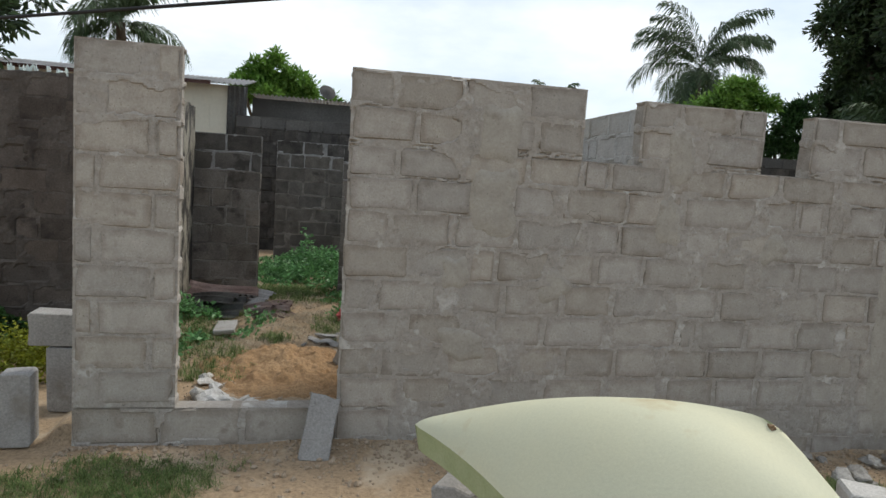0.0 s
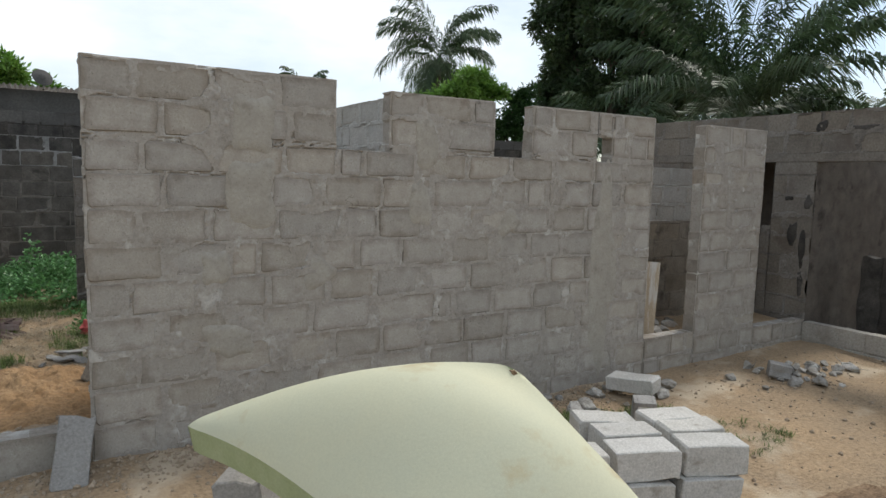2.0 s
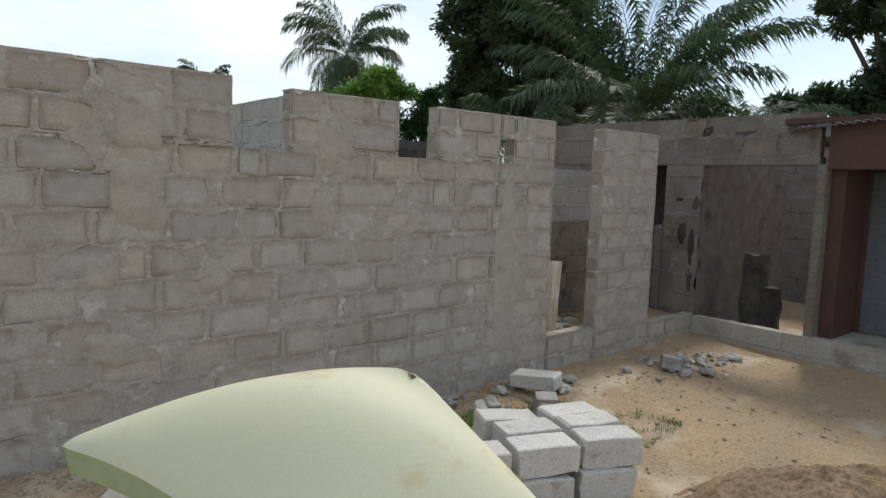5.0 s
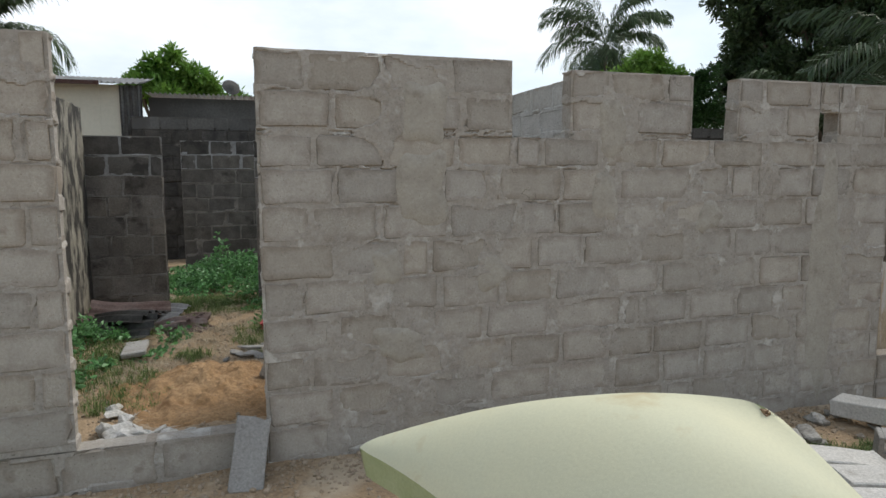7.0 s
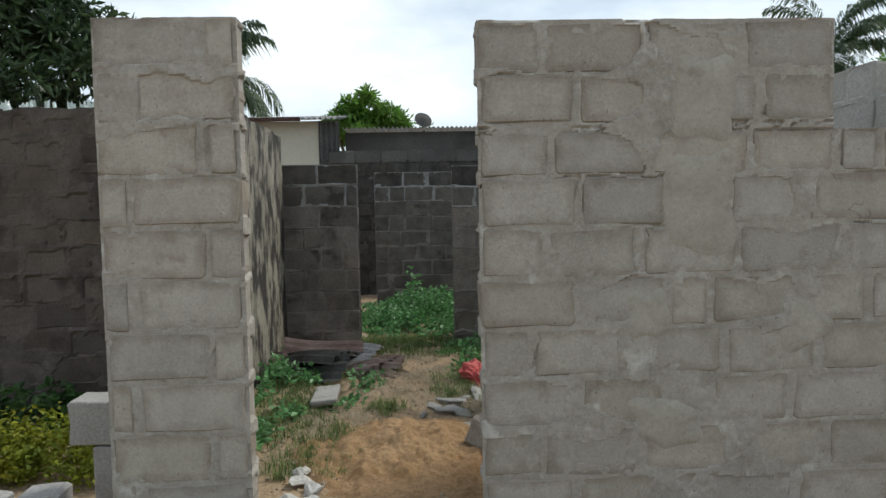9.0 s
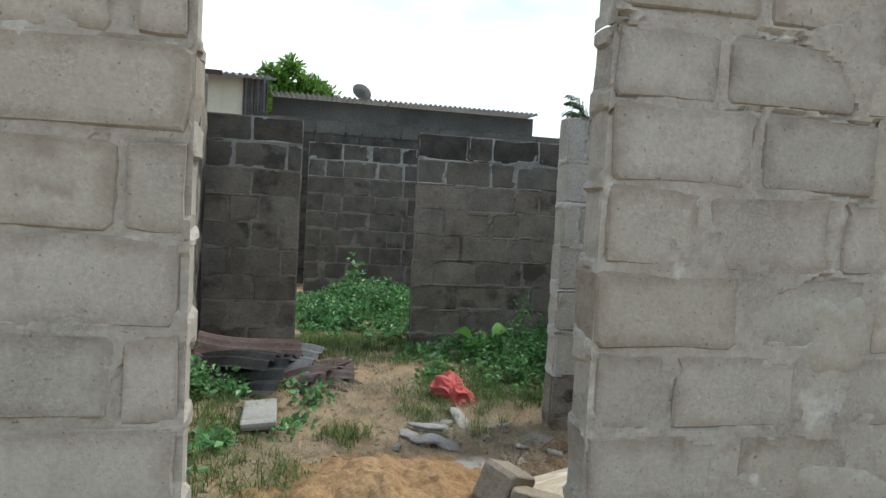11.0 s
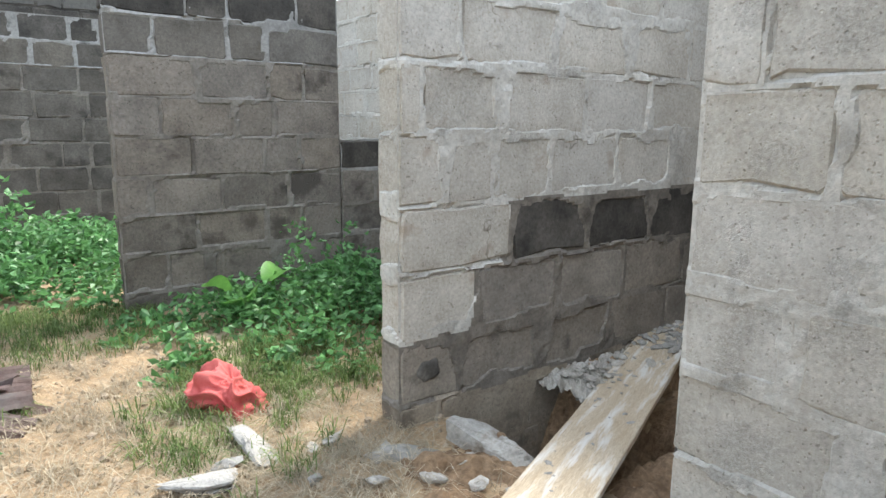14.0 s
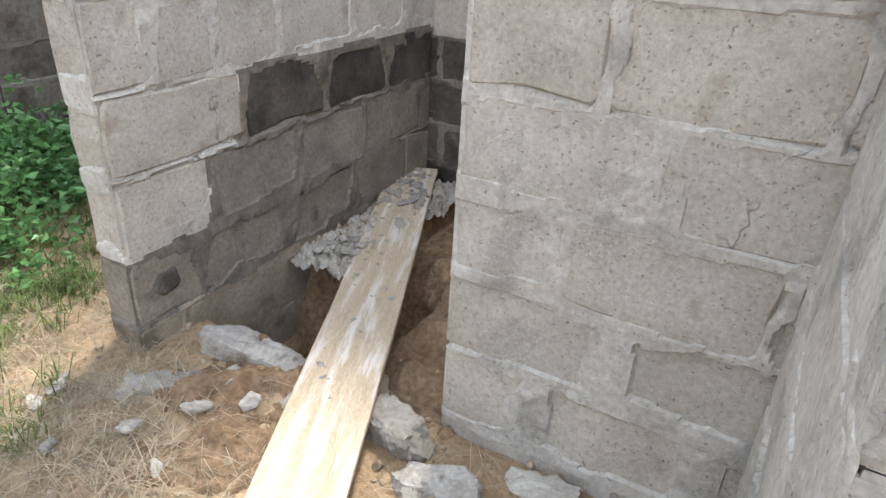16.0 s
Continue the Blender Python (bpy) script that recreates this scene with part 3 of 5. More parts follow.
def mound(name, label, mat, cx, cy, rx, ry, h, seed, turn=0.0):
    r = np.linspace(0, 1, 60)
    a = np.linspace(0, 2 * np.pi, 181)[:-1]
    R, A = np.meshgrid(r, a, indexing="ij")
    edge = 1 + 0.35 * (vnoise(np.cos(A) * 2 + 5, np.sin(A) * 2 + 5, 1.0, seed) - 0.5)
    X0, Y0 = R * np.cos(A) * rx * edge, R * np.sin(A) * ry * edge
    X, Y = cx + X0 * math.cos(turn) - Y0 * math.sin(turn), cy + X0 * math.sin(turn) + Y0 * math.cos(turn)
    H = h * (1 - soft(R)) * (0.8 + 0.5 * vnoise(X, Y, 2.2, seed + 1)) + (vnoise(X, Y, 9, seed + 2) - 0.5) * 0.075 * (1 - R ** 2) + (vnoise(X, Y, 24, seed + 3) - 0.5) * 0.032 + (vnoise(X, Y, 45, seed + 4) - 0.5) * 0.014
    Z = ground_z(X, Y) + H - 0.03 * soft((R - 0.8) / 0.2) + 0.004
    n = len(a)
    faces = []
    for i in range(len(r) - 1):
        for j in range(n):
            k = (j + 1) % n
            faces.append((i * n + j, (i + 1) * n + j, (i + 1) * n + k, i * n + k))
    ob = new(name, mesh_from(name, np.stack([X, Y, Z], -1).reshape(-1, 3), faces, mat, smooth=True))
    return tagged(ob, label, "sand heap")


mound("sand_mound", "heap of loose orange sand inside the doorway", M_MOUND, 0.66, 1.15, 0.80, 0.78, 0.12, 11)
mound("earth_mound", "low heap of reddish soil in the yard", M_DARKSOIL, 5.05, -2.85, 1.15, 0.60, 0.17, 15, -0.5)
mound("loose_soil", "loose brown soil and crumbs beside the plank", M_DARKSOIL, 2.50, 1.33, 0.85, 0.36, 0.05, 23, 0.4)
mound("trodden_soil", "dark loose soil beside the broken footing", M_DARKSOIL, 1.58, 1.62, 0.36, 0.30, 0.02, 27, 0.3)
mound("pit_soil", "crumbling brown soil at the bottom of the pit", M_DARKSOIL, 2.30, 1.74, 0.62, 0.42, 0.05, 19)

# walls
FRONT = [(0.0, 4.735, -0.25, 1.872), (0.0, 1.535, 1.872, 2.34), (1.937, 2.875, 1.872, 2.30), (3.25, 3.995, 1.872, 2.30), (3.995, 4.17, 2.087, 2.30), (4.17, 4.735, 1.872, 2.30)]
JOINTS = {0: (0.28, 0.71, 1.13, 2.22, 2.65, 3.47, 3.91, 4.30), 1: (0.42, 0.79, 2.42, 3.68), 2: (0.31, 0.73, 1.16, 1.55, 1.74, 2.16, 2.63, 3.04, 3.49, 3.96),
          3: (0.43, 0.81, 1.07, 1.41, 1.88, 2.31, 2.90, 3.21, 3.43, 3.61, 3.94), 4: (0.29, 0.69, 1.12, 1.58, 1.85, 2.24, 2.64, 3.06, 3.48), 5: (0.42, 0.81, 1.00, 1.40, 1.70, 2.05, 2.44, 2.88, 3.25, 3.62),
          6: (0.22, 0.65, 1.06, 1.47, 1.84, 2.23, 2.65, 3.05, 3.49), 7: (0.42, 0.80, 1.00, 1.36, 1.81, 2.36, 2.51, 2.90), 8: (0.27, 0.69, 1.12, 1.52, 1.90, 2.25, 2.61, 3.04, 3.45), 9: (0.41, 0.81, 0.96, 1.38, 1.82, 2.30)}
wall_front = block_wall("wall_front", "unplastered cement block wall with a stepped unfinished top", (0.915, 0, 0), 0, FRONT, z_top=2.33, seed=3, res=0.0115, smear=1.5, wide=0.020, ends=True, proud=-0.001, gap=3.2, joints=JOINTS, head=0.5, lip=0.004)
block_wall("wall_front_pillar", "free-standing cement block pier beside the doorway", (-0.650, 0, 0), 0, [(0, 0.588, 0.185, 2.36)], z_top=2.36, seed=8, res=0.012, smear=1.5, wide=0.021, ends=True, proud=-0.001, gap=3.2, lip=0.004, joints={k: ((0.125,) if k % 2 else (0.44,)) for k in range(11)}, head=0.55)
block_wall("wall_sill_door", "low block sill across the doorway with a mortar top", (-0.650, 0, 0), 0, [(0, 1.565, -0.25, 0.19)], z_top=0.19, seed=9, length=0.5, course=0.24)
block_wall("wall_front_pier", "cement block pier between two openings", (6.39, 0, 0), 0, [(0, 1.04, -0.25, 2.29)], z_top=2.29, seed=12, res=0.015, smear=1.7, wide=0.022, proud=0.0, lip=0.005, gap=3.0, head=0.55)
block_wall("wall_sill_niche", "low cement block sill under the opening", (5.65, 0, 0), 0, [(0, 0.74, -0.3, 0.19)], z_top=0.19, seed=13)
block_wall("wall_sill_yard", "low cement block sill along the yard", (7.43, 0, 0), 0, [(0, 1.02, -0.3, 0.125)], z_top=0.125, seed=14)

# cross wall just inside the door, its free end towards the pit
PALE = [(M_BLOCK_IN, M_MORTAR_IN), (M_MOULD_HOLE, M_DARK_MORTAR), (M_SOOT, M_DARK_MORTAR), (M_EARTHY, M_EARTHY)]
block_wall("wall_cross", "pale block cross wall with thick smeared mortar", (1.885, 1.085, 0), -90, [(0, 0.934, -0.25, 2.307)], z_top=2.307, seed=21, res=0.010, mats=PALE, smear=1.15, wide=0.021, proud=0.003, ends=True, course=0.243, length=0.44, gap=2.2, head=0.6, lip=0.005, joints={3: (0.16, 0.62), 4: (0.34, 0.78), 5: (0.475,), 6: (0.31, 0.78), 7: (0.45,), 8: (0.29, 0.72)})
block_wall("wall_front_lining", "pale block lining smeared with mortar behind the front wall", (1.88, 0.275, 0), 180, [(0, 0.80, -0.2, 2.25)], thick=0.12, z_top=2.25, seed=22, res=0.012, mats=[(M_MORTAR_IN, M_MORTAR_IN)], lip=0.008, smear=1.6, wide=0.028, course=0.243, length=0.44)


def stair_dark(u, z):
    x = 1.60 + u
    x += 0.016 * math.sin(19 * z)
    z += 0.010 * math.sin(13 * x)
    if z < 0.205:
        return 3
    if z < 0.455:
        return 2
    if z < 0.706 and x > 1.93:
        return 2
    if z < 0.957 and x > 2.10:
        return 1
    return 0


wall_partition = block_wall("wall_partition", "partition wall, mouldy old blocks below and pale new blocks above", (1.60, 2.03, 0), 0, [(0, 1.82, -0.5, 1.957)], z_top=1.957, seed=24, res=0.012, mats=PALE, pick=stair_dark, smear=1.2, wide=0.02, ends=True, course=0.25, length=0.45, lip=0.005, joints={0: (0.12, 0.52, 0.98), 1: (0.27, 0.745, 1.20), 2: (0.10, 0.465, 0.93), 3: (0.21, 0.43, 0.73, 1.15, 1.58), 4: (0.535, 0.98, 1.42), 5: (0.36, 0.80, 1.25), 6: (0.28, 0.72, 1.16)})
block_wall("wall_partition_far", "rear partition of old blocks raised with pale new ones", (5.2, 0.98, 0), 0, [(0, 3.2, -0.1, 1.88)], z_top=1.88, seed=26, res=0.025, mats=PALE, pick=lambda u, z: 0 if z > 1.24 else 3)
block_wall("wall_return", "tall pale block wall closing the narrow room", (3.42, 7.0, 0), -90, [(0, 4.8, -0.1, 2.41), (4.8, 5.9, -0.5, 2.41), (5.9, 6.85, -0.5, 2.195)], z_top=2.41, seed=28, res=0.025, mats=PALE, pick=lambda u, z: 0 if z > 0.97 else 1)

# older mouldy walls at the back
OLD = [(M_OLD, M_OLD_MORTAR), (M_MOULD_HOLE, M_MOULD_MORTAR), (M_GRIME, M_MOULD_MORTAR)]
top_dark = lambda top: (lambda u, z: 1 if z > top - 0.22 else 2 if z > top - 0.43 else 0)
block_wall("wall_back_left", "weathered brown block wall with a mouldy top course", (-0.70, 3.95, 0), 0, [(0, 0.77, -0.1, 2.06)], z_top=2.06, seed=31, res=0.02, mats=OLD, pick=top_dark(2.06), back=True)
block_wall("wall_back_right", "weathered brown block wall with a window gap", (1.03, 3.95, 0), 0, [(0, 1.34, -0.1, 2.03), (1.34, 2.38, -0.1, 1.15)], z_top=2.03, seed=33, res=0.02, mats=OLD, pick=lambda u, z: 1 if z > 1.81 or (u > 1.34 and z > 0.94) else 2 if z > 1.60 else 0)
block_wall("wall_far", "dark mouldy block wall with pale mortar joints", (0.07, 6.78, 0), 0, [(0, 3.5, -0.1, 2.15)], z_top=2.15, seed=35, res=0.03, mats=[(M_GRIME, M_OLD_MORTAR), (M_MOULD_HOLE, M_MOULD_MORTAR), (M_GRIME, M_MOULD_MORTAR)], pick=top_dark(2.15))
block_wall("wall_boundary", "long dark boundary wall of mouldy blocks", (-0.72, 7.9, 0), 0, [(0, 12.0, -0.1, 2.58)], z_top=2.58, seed=37, res=0.08, mats=[(M_MOULD_HOLE, M_MOULD_HOLE), (M_FARGREY, M_FARGREY)], pick=lambda u, z: 0 if z < 2.4 else 1, singles=True)
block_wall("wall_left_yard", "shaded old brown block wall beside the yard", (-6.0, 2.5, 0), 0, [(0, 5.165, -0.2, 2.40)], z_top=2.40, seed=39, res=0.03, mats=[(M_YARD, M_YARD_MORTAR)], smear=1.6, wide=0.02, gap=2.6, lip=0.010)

# plastered side wall on the left of the first room
bm = bmesh.new()
box(bm, -0.83, -0.68, 2.42, 3.945, -0.2, 2.34)
bmesh.ops.subdivide_edges(bm, edges=bm.edges[:], cuts=24, use_grid_fill=True)
for v in bm.verts:
    k = noise.noise(v.co * 3) * 0.010 + noise.noise(v.co * 11) * 0.006
    if v.co.x > -0.7:
        v.co.x += k
    if v.co.z > 2.3:
        v.co.z += k * 2
solid("wall_side", bm, M_STUCCO, "plastered side wall with black mould stains", "wall", kind="structure", smooth=False)

# house across the yard
wall_house = block_wall("wall_house", "worn house wall of cement blocks with broken gaps", (8.45, 2.6, 0), -90, [(0, 1.95, -0.3, 0.95), (0, 1.55, 0.95, 2.01), (2.08, 2.6, -0.3, 2.01), (1.95, 2.08, -0.3, 1.2), (0, 3.92, 2.08, 2.57)], z_top=2.57, seed=41, res=0.02, smear=1.4, wide=0.016, lip=0.006, mats=[(M_HOUSE, M_OLD_MORTAR)], length=0.42, course=0.245)
bm = boxed(8.44, 8.62, -1.33, 2.6, 1.985, 2.085, 0.008)
solid("lintel", bm, M_HOUSE, "cast concrete lintel beam along the house front", "beam", kind="structure")
block_wall("wall_sill_house", "low block kerb along the house front", (8.40, 0.0, 0), -90, [(0, 4.4, -0.3, 0.10)], z_top=0.10, seed=43, res=0.04, mats=[(M_CONCRETE, M_CONCRETE)], length=0.5, course=0.22)
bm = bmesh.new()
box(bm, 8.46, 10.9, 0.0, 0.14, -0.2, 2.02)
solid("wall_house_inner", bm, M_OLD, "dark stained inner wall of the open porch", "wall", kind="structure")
block_wall("wall_house_rear", "lit rear block wall of the open porch", (12.2, 3.0, 0), -90, [(0, 6.0, -0.2, 2.42)], z_top=2.42, seed=45, res=0.03, mats=[(M_HOUSE, M_OLD_MORTAR)])
# Wall and slab added to block light, so the gap beside the pier stays dark.
solid("wall_house_room", boxed(10.0, 10.12, 0.145, 2.6, -0.2, 2.08), M_OLD, "added wall that keeps the gap in the house wall dark", "wall", kind="structure")
solid("ceiling_room", boxed(8.63, 10.12, 0.145, 2.6, 2.09, 2.15), M_CONCRETE, "added slab that keeps light out behind the gap", "ceiling", kind="structure")
solid("post", boxed(8.44, 8.60, -1.41, -1.31, 0.06, 2.0, 0.01), M_HOUSE, "worn concrete post at the porch opening", "post", kind="structure")
house = thing("house", "brown-painted house front with a recessed grey door", "house", pose(0, 0, 0))
bm = bmesh.new()
box(bm, 8.44, 8.58, -4.6, -1.412, 1.95, 2.45)
box(bm, 8.58, 9.3, -1.56, -1.412, 0.05, 1.95)
part("wall", bm, M_BROWN, house)
bm = bmesh.new()
box(bm, 9.3, 9.42, -4.6, -1.40, 0.05, 2.6)
part("wall", bm, M_BROWN, house)
door = part("door", boxed(9.24, 9.30, -2.56, -1.61, 0.10, 1.93, 0.005), M_DOOR, house, "plain grey metal door")
part("door_frame", boxed(9.22, 9.297, -1.61, -1.562, 0.092, 1.94, 0.004), M_BROWN, house)
part("door_frame", boxed(9.22, 9.297, -2.62, -2.56, 0.092, 1.94, 0.004), M_BROWN, house)
part("door_handle", boxed(9.20, 9.24, -2.50, -2.44, 0.98, 1.01, 0.004), M_ZINC, door)
part("floor", boxed(8.5, 9.4, -4.6, -1.40, -0.1, 0.09), M_CONCRETE, house)
bm = bmesh.new()
corrugated(bm, 4.4, 1.5, 0.016, 0.09, 0.003)
roof = part("roof", bm, M_ZINC, house, "corrugated metal roof sheet")
roof.matrix_basis = pose(9.05, -3.15, 2.535, 0, 4, 90)
part("fascia", boxed(8.40, 8.44, -4.6, -0.95, 2.44, 2.50), M_BROWN, house)

# neighbours behind the boundary wall
shed = thing("shed", "cream shed with a rusty corrugated metal roof", "shed", pose(0, 0, 0))
part("wall", boxed(-6.3, -0.88, 8.2, 10, 0.0, 3.10), M_CREAM, shed)
part("fascia", boxed(-6.4, -1.15, 7.87, 7.91, 3.06, 3.12), M_BROWN, shed, "dark brown roof edge board")
for x in (-1.22, -1.95, -2.7):
    part("cover_strip", boxed(x - 0.02, x + 0.02, 8.185, 8.2, 2.3, 3.09), M_CREAM, shed)
bm = bmesh.new()
corrugated(bm, 6.0, 2.2, 0.02, 0.09, 0.004, sag=0.012)
part("roof", bm, M_ZINC, shed).matrix_basis = pose(-3.55, 8.95, 3.27, 9, -0.0, 0)
bm = bmesh.new()
corrugated(bm, 0.34, 0.95, 0.02, 0.085, 0.003)
part("side_sheet", bm, M_ZINC, shed, "upright corrugated sheet").matrix_basis = pose(-0.73, 8.15, 2.62, 90, 0, 0)
neighbour = thing("neighbour_house", "grey rendered house with a corrugated roof edge", "house", pose(0, 0, 0))
bm = boxed(-0.55, 3.68, 9.0, 9.2, 0.0, 3.0)
part("wall", bm, M_FARGREY, neighbour)
bm = bmesh.new()
corrugated(bm, 4.3, 2.6, 0.018, 0.08, 0.004)
part("roof", bm, M_ZINC, neighbour).matrix_basis = pose(1.56, 10.1, 3.10, 2, 0, 0)
dish = thing("satellite_dish", "small grey satellite dish on the roof", "satellite dish", pose(0.86, 9.6, 3.13))
bm = bmesh.new()
bmesh.ops.create_cone(bm, segments=20, radius1=0.17, radius2=0.03, depth=0.06, cap_ends=True)
part("bowl", bm, M_FARGREY, dish).matrix_basis = pose(0, -0.02, 0.18, 60, 0, 20)
part("stand", boxed(-0.015, 0.015, 0, 0.03, -0.06, 0.2), M_FARGREY, dish)
rng = random.Random(77)
for k in range(13):
    x = -1.55 - 0.085 * k + rng.uniform(-0.03, 0.03)
    bm = bmesh.new()
    n, turn = 7, rng.uniform(0, 6.28)
    r, hgt = rng.uniform(0.026, 0.045), rng.uniform(0.035, 0.075)
    rows_ = [[bm.verts.new((r * f * math.cos(turn + 2.6 * i / n), r * f * math.sin(turn + 2.6 * i / n), z if z < 0.03 else z * rng.uniform(0.55, 1.1))) for i in range(n + 1)] for z, f in ((-0.02, 1.0), (0.02, 1.0), (hgt, 0.92))]
    faces_ = [bm.faces.new((a[i], a[i + 1], b[i + 1], b[i])) for a, b in zip(rows_, rows_[1:]) for i in range(n)]
    bmesh.ops.solidify(bm, geom=faces_, thickness=0.004)
    solid("glass_shard", bm, M_GLASS, "broken bottle glass set upright on the wall top", "glass shard", pose(x, 2.57 + rng.uniform(-0.04, 0.04), 2.42, rng.uniform(-14, 14), rng.uniform(-14, 14), 0), "glass along the wall top")
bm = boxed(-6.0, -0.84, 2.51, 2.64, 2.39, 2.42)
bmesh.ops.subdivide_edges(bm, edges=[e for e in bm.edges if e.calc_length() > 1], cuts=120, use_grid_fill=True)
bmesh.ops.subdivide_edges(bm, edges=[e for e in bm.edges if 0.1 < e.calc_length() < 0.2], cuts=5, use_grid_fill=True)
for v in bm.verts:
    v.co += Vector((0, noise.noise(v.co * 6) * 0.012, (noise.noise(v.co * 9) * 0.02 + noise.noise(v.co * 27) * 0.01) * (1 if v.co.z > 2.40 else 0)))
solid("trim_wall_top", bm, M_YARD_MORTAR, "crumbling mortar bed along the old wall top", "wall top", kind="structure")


# trowelled patches on the front wall, and dark ones standing in for holes
def patch(u, z, w, h, seed, wall, mat, label):
    rng = random.Random(seed)
    n = 40
    vs = [(u, -0.0075, z)]
    for ring_, d in ((0.55, -0.0075), (0.9, -0.006), (1.0, 0.004)):
        for k in range(n):
            a = 2 * math.pi * k / n
            ca, sa = math.cos(a), math.sin(a)
            q = 1 / max(abs(ca) ** 4 + abs(sa) ** 4, 1e-6) ** 0.25
            r = ring_ * q * (1 + 0.75 * (vnoise(ca * 1.6 + 7, sa * 1.6 + 7, 1.0, seed) - 0.5))
            vs.append((u + ca * r * w / 2, d + rng.uniform(-0.001, 0.001), z + sa * r * h / 2))
    fs = [(0, 1 + (k + 1) % n, 1 + k) for k in range(n)]
    for g in range(2):
        fs += [(1 + g * n + k, 1 + g * n + (k + 1) % n, 1 + (g + 1) * n + (k + 1) % n, 1 + (g + 1) * n + k) for k in range(n)]
    ob = new("cement_patch", mesh_from("cement_patch", vs, fs, mat, smooth=True))
    ob.parent = wall
    ob["label"] = label


for n_, (u, z, w, h) in enumerate(((0.95, 2.00, 0.26, 0.34), (0.95, 1.57, 0.27, 0.40), (2.25, 1.95, 0.20, 0.36), (4.13, 0.85, 0.30, 1.55), (2.20, 1.52, 0.17, 0.30), (1.42, 1.03, 0.2, 0.22), (0.80, 0.62, 0.32, 0.20), (0.72, 1.10, 0.16, 0.20), (3.05, 1.35, 0.2, 0.2))):
    patch(u, z, w, h, 200 + n_, wall_front, M_PATCH, "cement patch smeared over the blocks")
# Broken hole: a flat dark patch holds the recess's shade in its colour.
patch(0.13, 0.33, 0.10, 0.09, 260, wall_partition, M_MOULD_HOLE, "dark patch for a broken hole, shade put into its colour")
# Rusty gaps in the house wall: dark patches, their inner shade put into colour.
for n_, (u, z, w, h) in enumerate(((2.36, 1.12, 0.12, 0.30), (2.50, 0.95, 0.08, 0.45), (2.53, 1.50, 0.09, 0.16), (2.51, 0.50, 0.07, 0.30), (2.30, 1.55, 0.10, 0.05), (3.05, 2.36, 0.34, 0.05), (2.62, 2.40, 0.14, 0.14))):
    patch(u, z, w, h, 230 + n_, wall_house, M_MOULD_HOLE, "dark patch for a rusty broken hole, shade put into its colour")


# broken concrete between the cross wall and the partition
def chunk(label, m, size, seed, mat):
    """Broken concrete: the hull of a knocked-about box with a crumbly skin."""
    rng = random.Random(seed * 13)
    bm = bmesh.new()
    vs = []
    for k in range(26):
        q = [rng.uniform(-0.5, 0.5) for _ in range(3)]
        a = rng.randrange(3)
        q[a] = math.copysign(0.5, q[a]) * rng.uniform(0.82, 1.0)
        vs.append(bm.verts.new((q[0] * size[0], q[1] * size[1], q[2] * size[2])))
    hull = bmesh.ops.convex_hull(bm, input=vs)
    bmesh.ops.delete(bm, geom=[g for g in hull["geom_interior"] if isinstance(g, bmesh.types.BMVert)], context="VERTS")
    bmesh.ops.triangulate(bm, faces=bm.faces[:])
    for turn in range(3):
        bmesh.ops.subdivide_edges(bm, edges=[e for e in bm.edges if e.calc_length() > 0.014], cuts=1)
        bmesh.ops.triangulate(bm, faces=bm.faces[:])
    o = Vector((seed * 3.7, seed * 1.3, seed * 2.1))
    for v in bm.verts:
        v.co += v.co.normalized() * (0.014 * noise.noise(v.co * 22 + o) + 0.009 * noise.noise(v.co * 55 + o) + 0.005 * noise.noise(v.co * 120 + o))
    ob = solid("concrete_chunk", bm, mat, label, "concrete chunk", m, "broken concrete by the pit")
    return ob


for n_, (x, y, z, rx, ry, rz, sx, sy, sz) in enumerate(((1.80, 1.75, 0.09, 6, -6, 98, 0.38, 0.15, 0.16), (1.67, 1.69, 0.10, 10, 14, 30, 0.12, 0.09, 0.09), (1.57, 1.83, 0.10, 4, 5, -40, 0.28, 0.10, 0.06), (1.48, 1.93, 0.10, 0, 0, 20, 0.13, 0.10, 0.06), (1.76, 1.16, 0.09, 4, 4, 68, 0.27, 0.14, 0.12), (1.66, 0.97, 0.08, 5, 8, 105, 0.26, 0.11, 0.07), (1.79, 0.72, 0.08, 3, 5, 85, 0.22, 0.12, 0.06), (1.25, 1.30, 0.11, 6, 8, 40, 0.20, 0.11, 0.05), (1.02, 1.56, 0.085, 0, 4, 15, 0.26, 0.18, 0.09))):
    chunk("broken chunk of pale concrete footing beside the pit", pose(x, y, z, rx, ry, rz), (sx, sy, sz), n_ + 1, M_RUBBLE if n_ < 8 else M_CRUST)
stub = thing("wall_stub", "blackened broken stub of block wall in the porch", "wall stub", pose(9.15, -0.52, -0.1, 0, 0, 90))
for x0, x1, top in ((-0.22, -0.02, 0.585), (-0.02, 0.235, 0.985)):
    bm = boxed(x0, x1, -0.09, 0.09, 0, top, 0.012)
    bmesh.ops.subdivide_edges(bm, edges=[e for e in bm.edges if e.calc_length() > 0.1], cuts=6, use_grid_fill=True)
    for v in bm.verts:
        v.co.x += 0.05 * noise.noise(v.co * 5) * (0.3 + v.co.z)
        v.co.z += 0.05 * noise.noise(v.co * 7) * v.co.z
    part("block", bm, M_MOULD_HOLE, stub)



# foam mattress over a pile of blocks
foam = thing("foam_mattress", "sagging pale yellow-green foam mattress with brown stains", "mattress", pose(0, 0, 0))
A, B, C, D = Vector((1.145, -1.607, 0.708)), Vector((2.165, -2.42, 1.0)), Vector((2.50, -3.22, 0.32)), Vector((1.60, -2.95, 0.50))
nu, nv = 44, 40


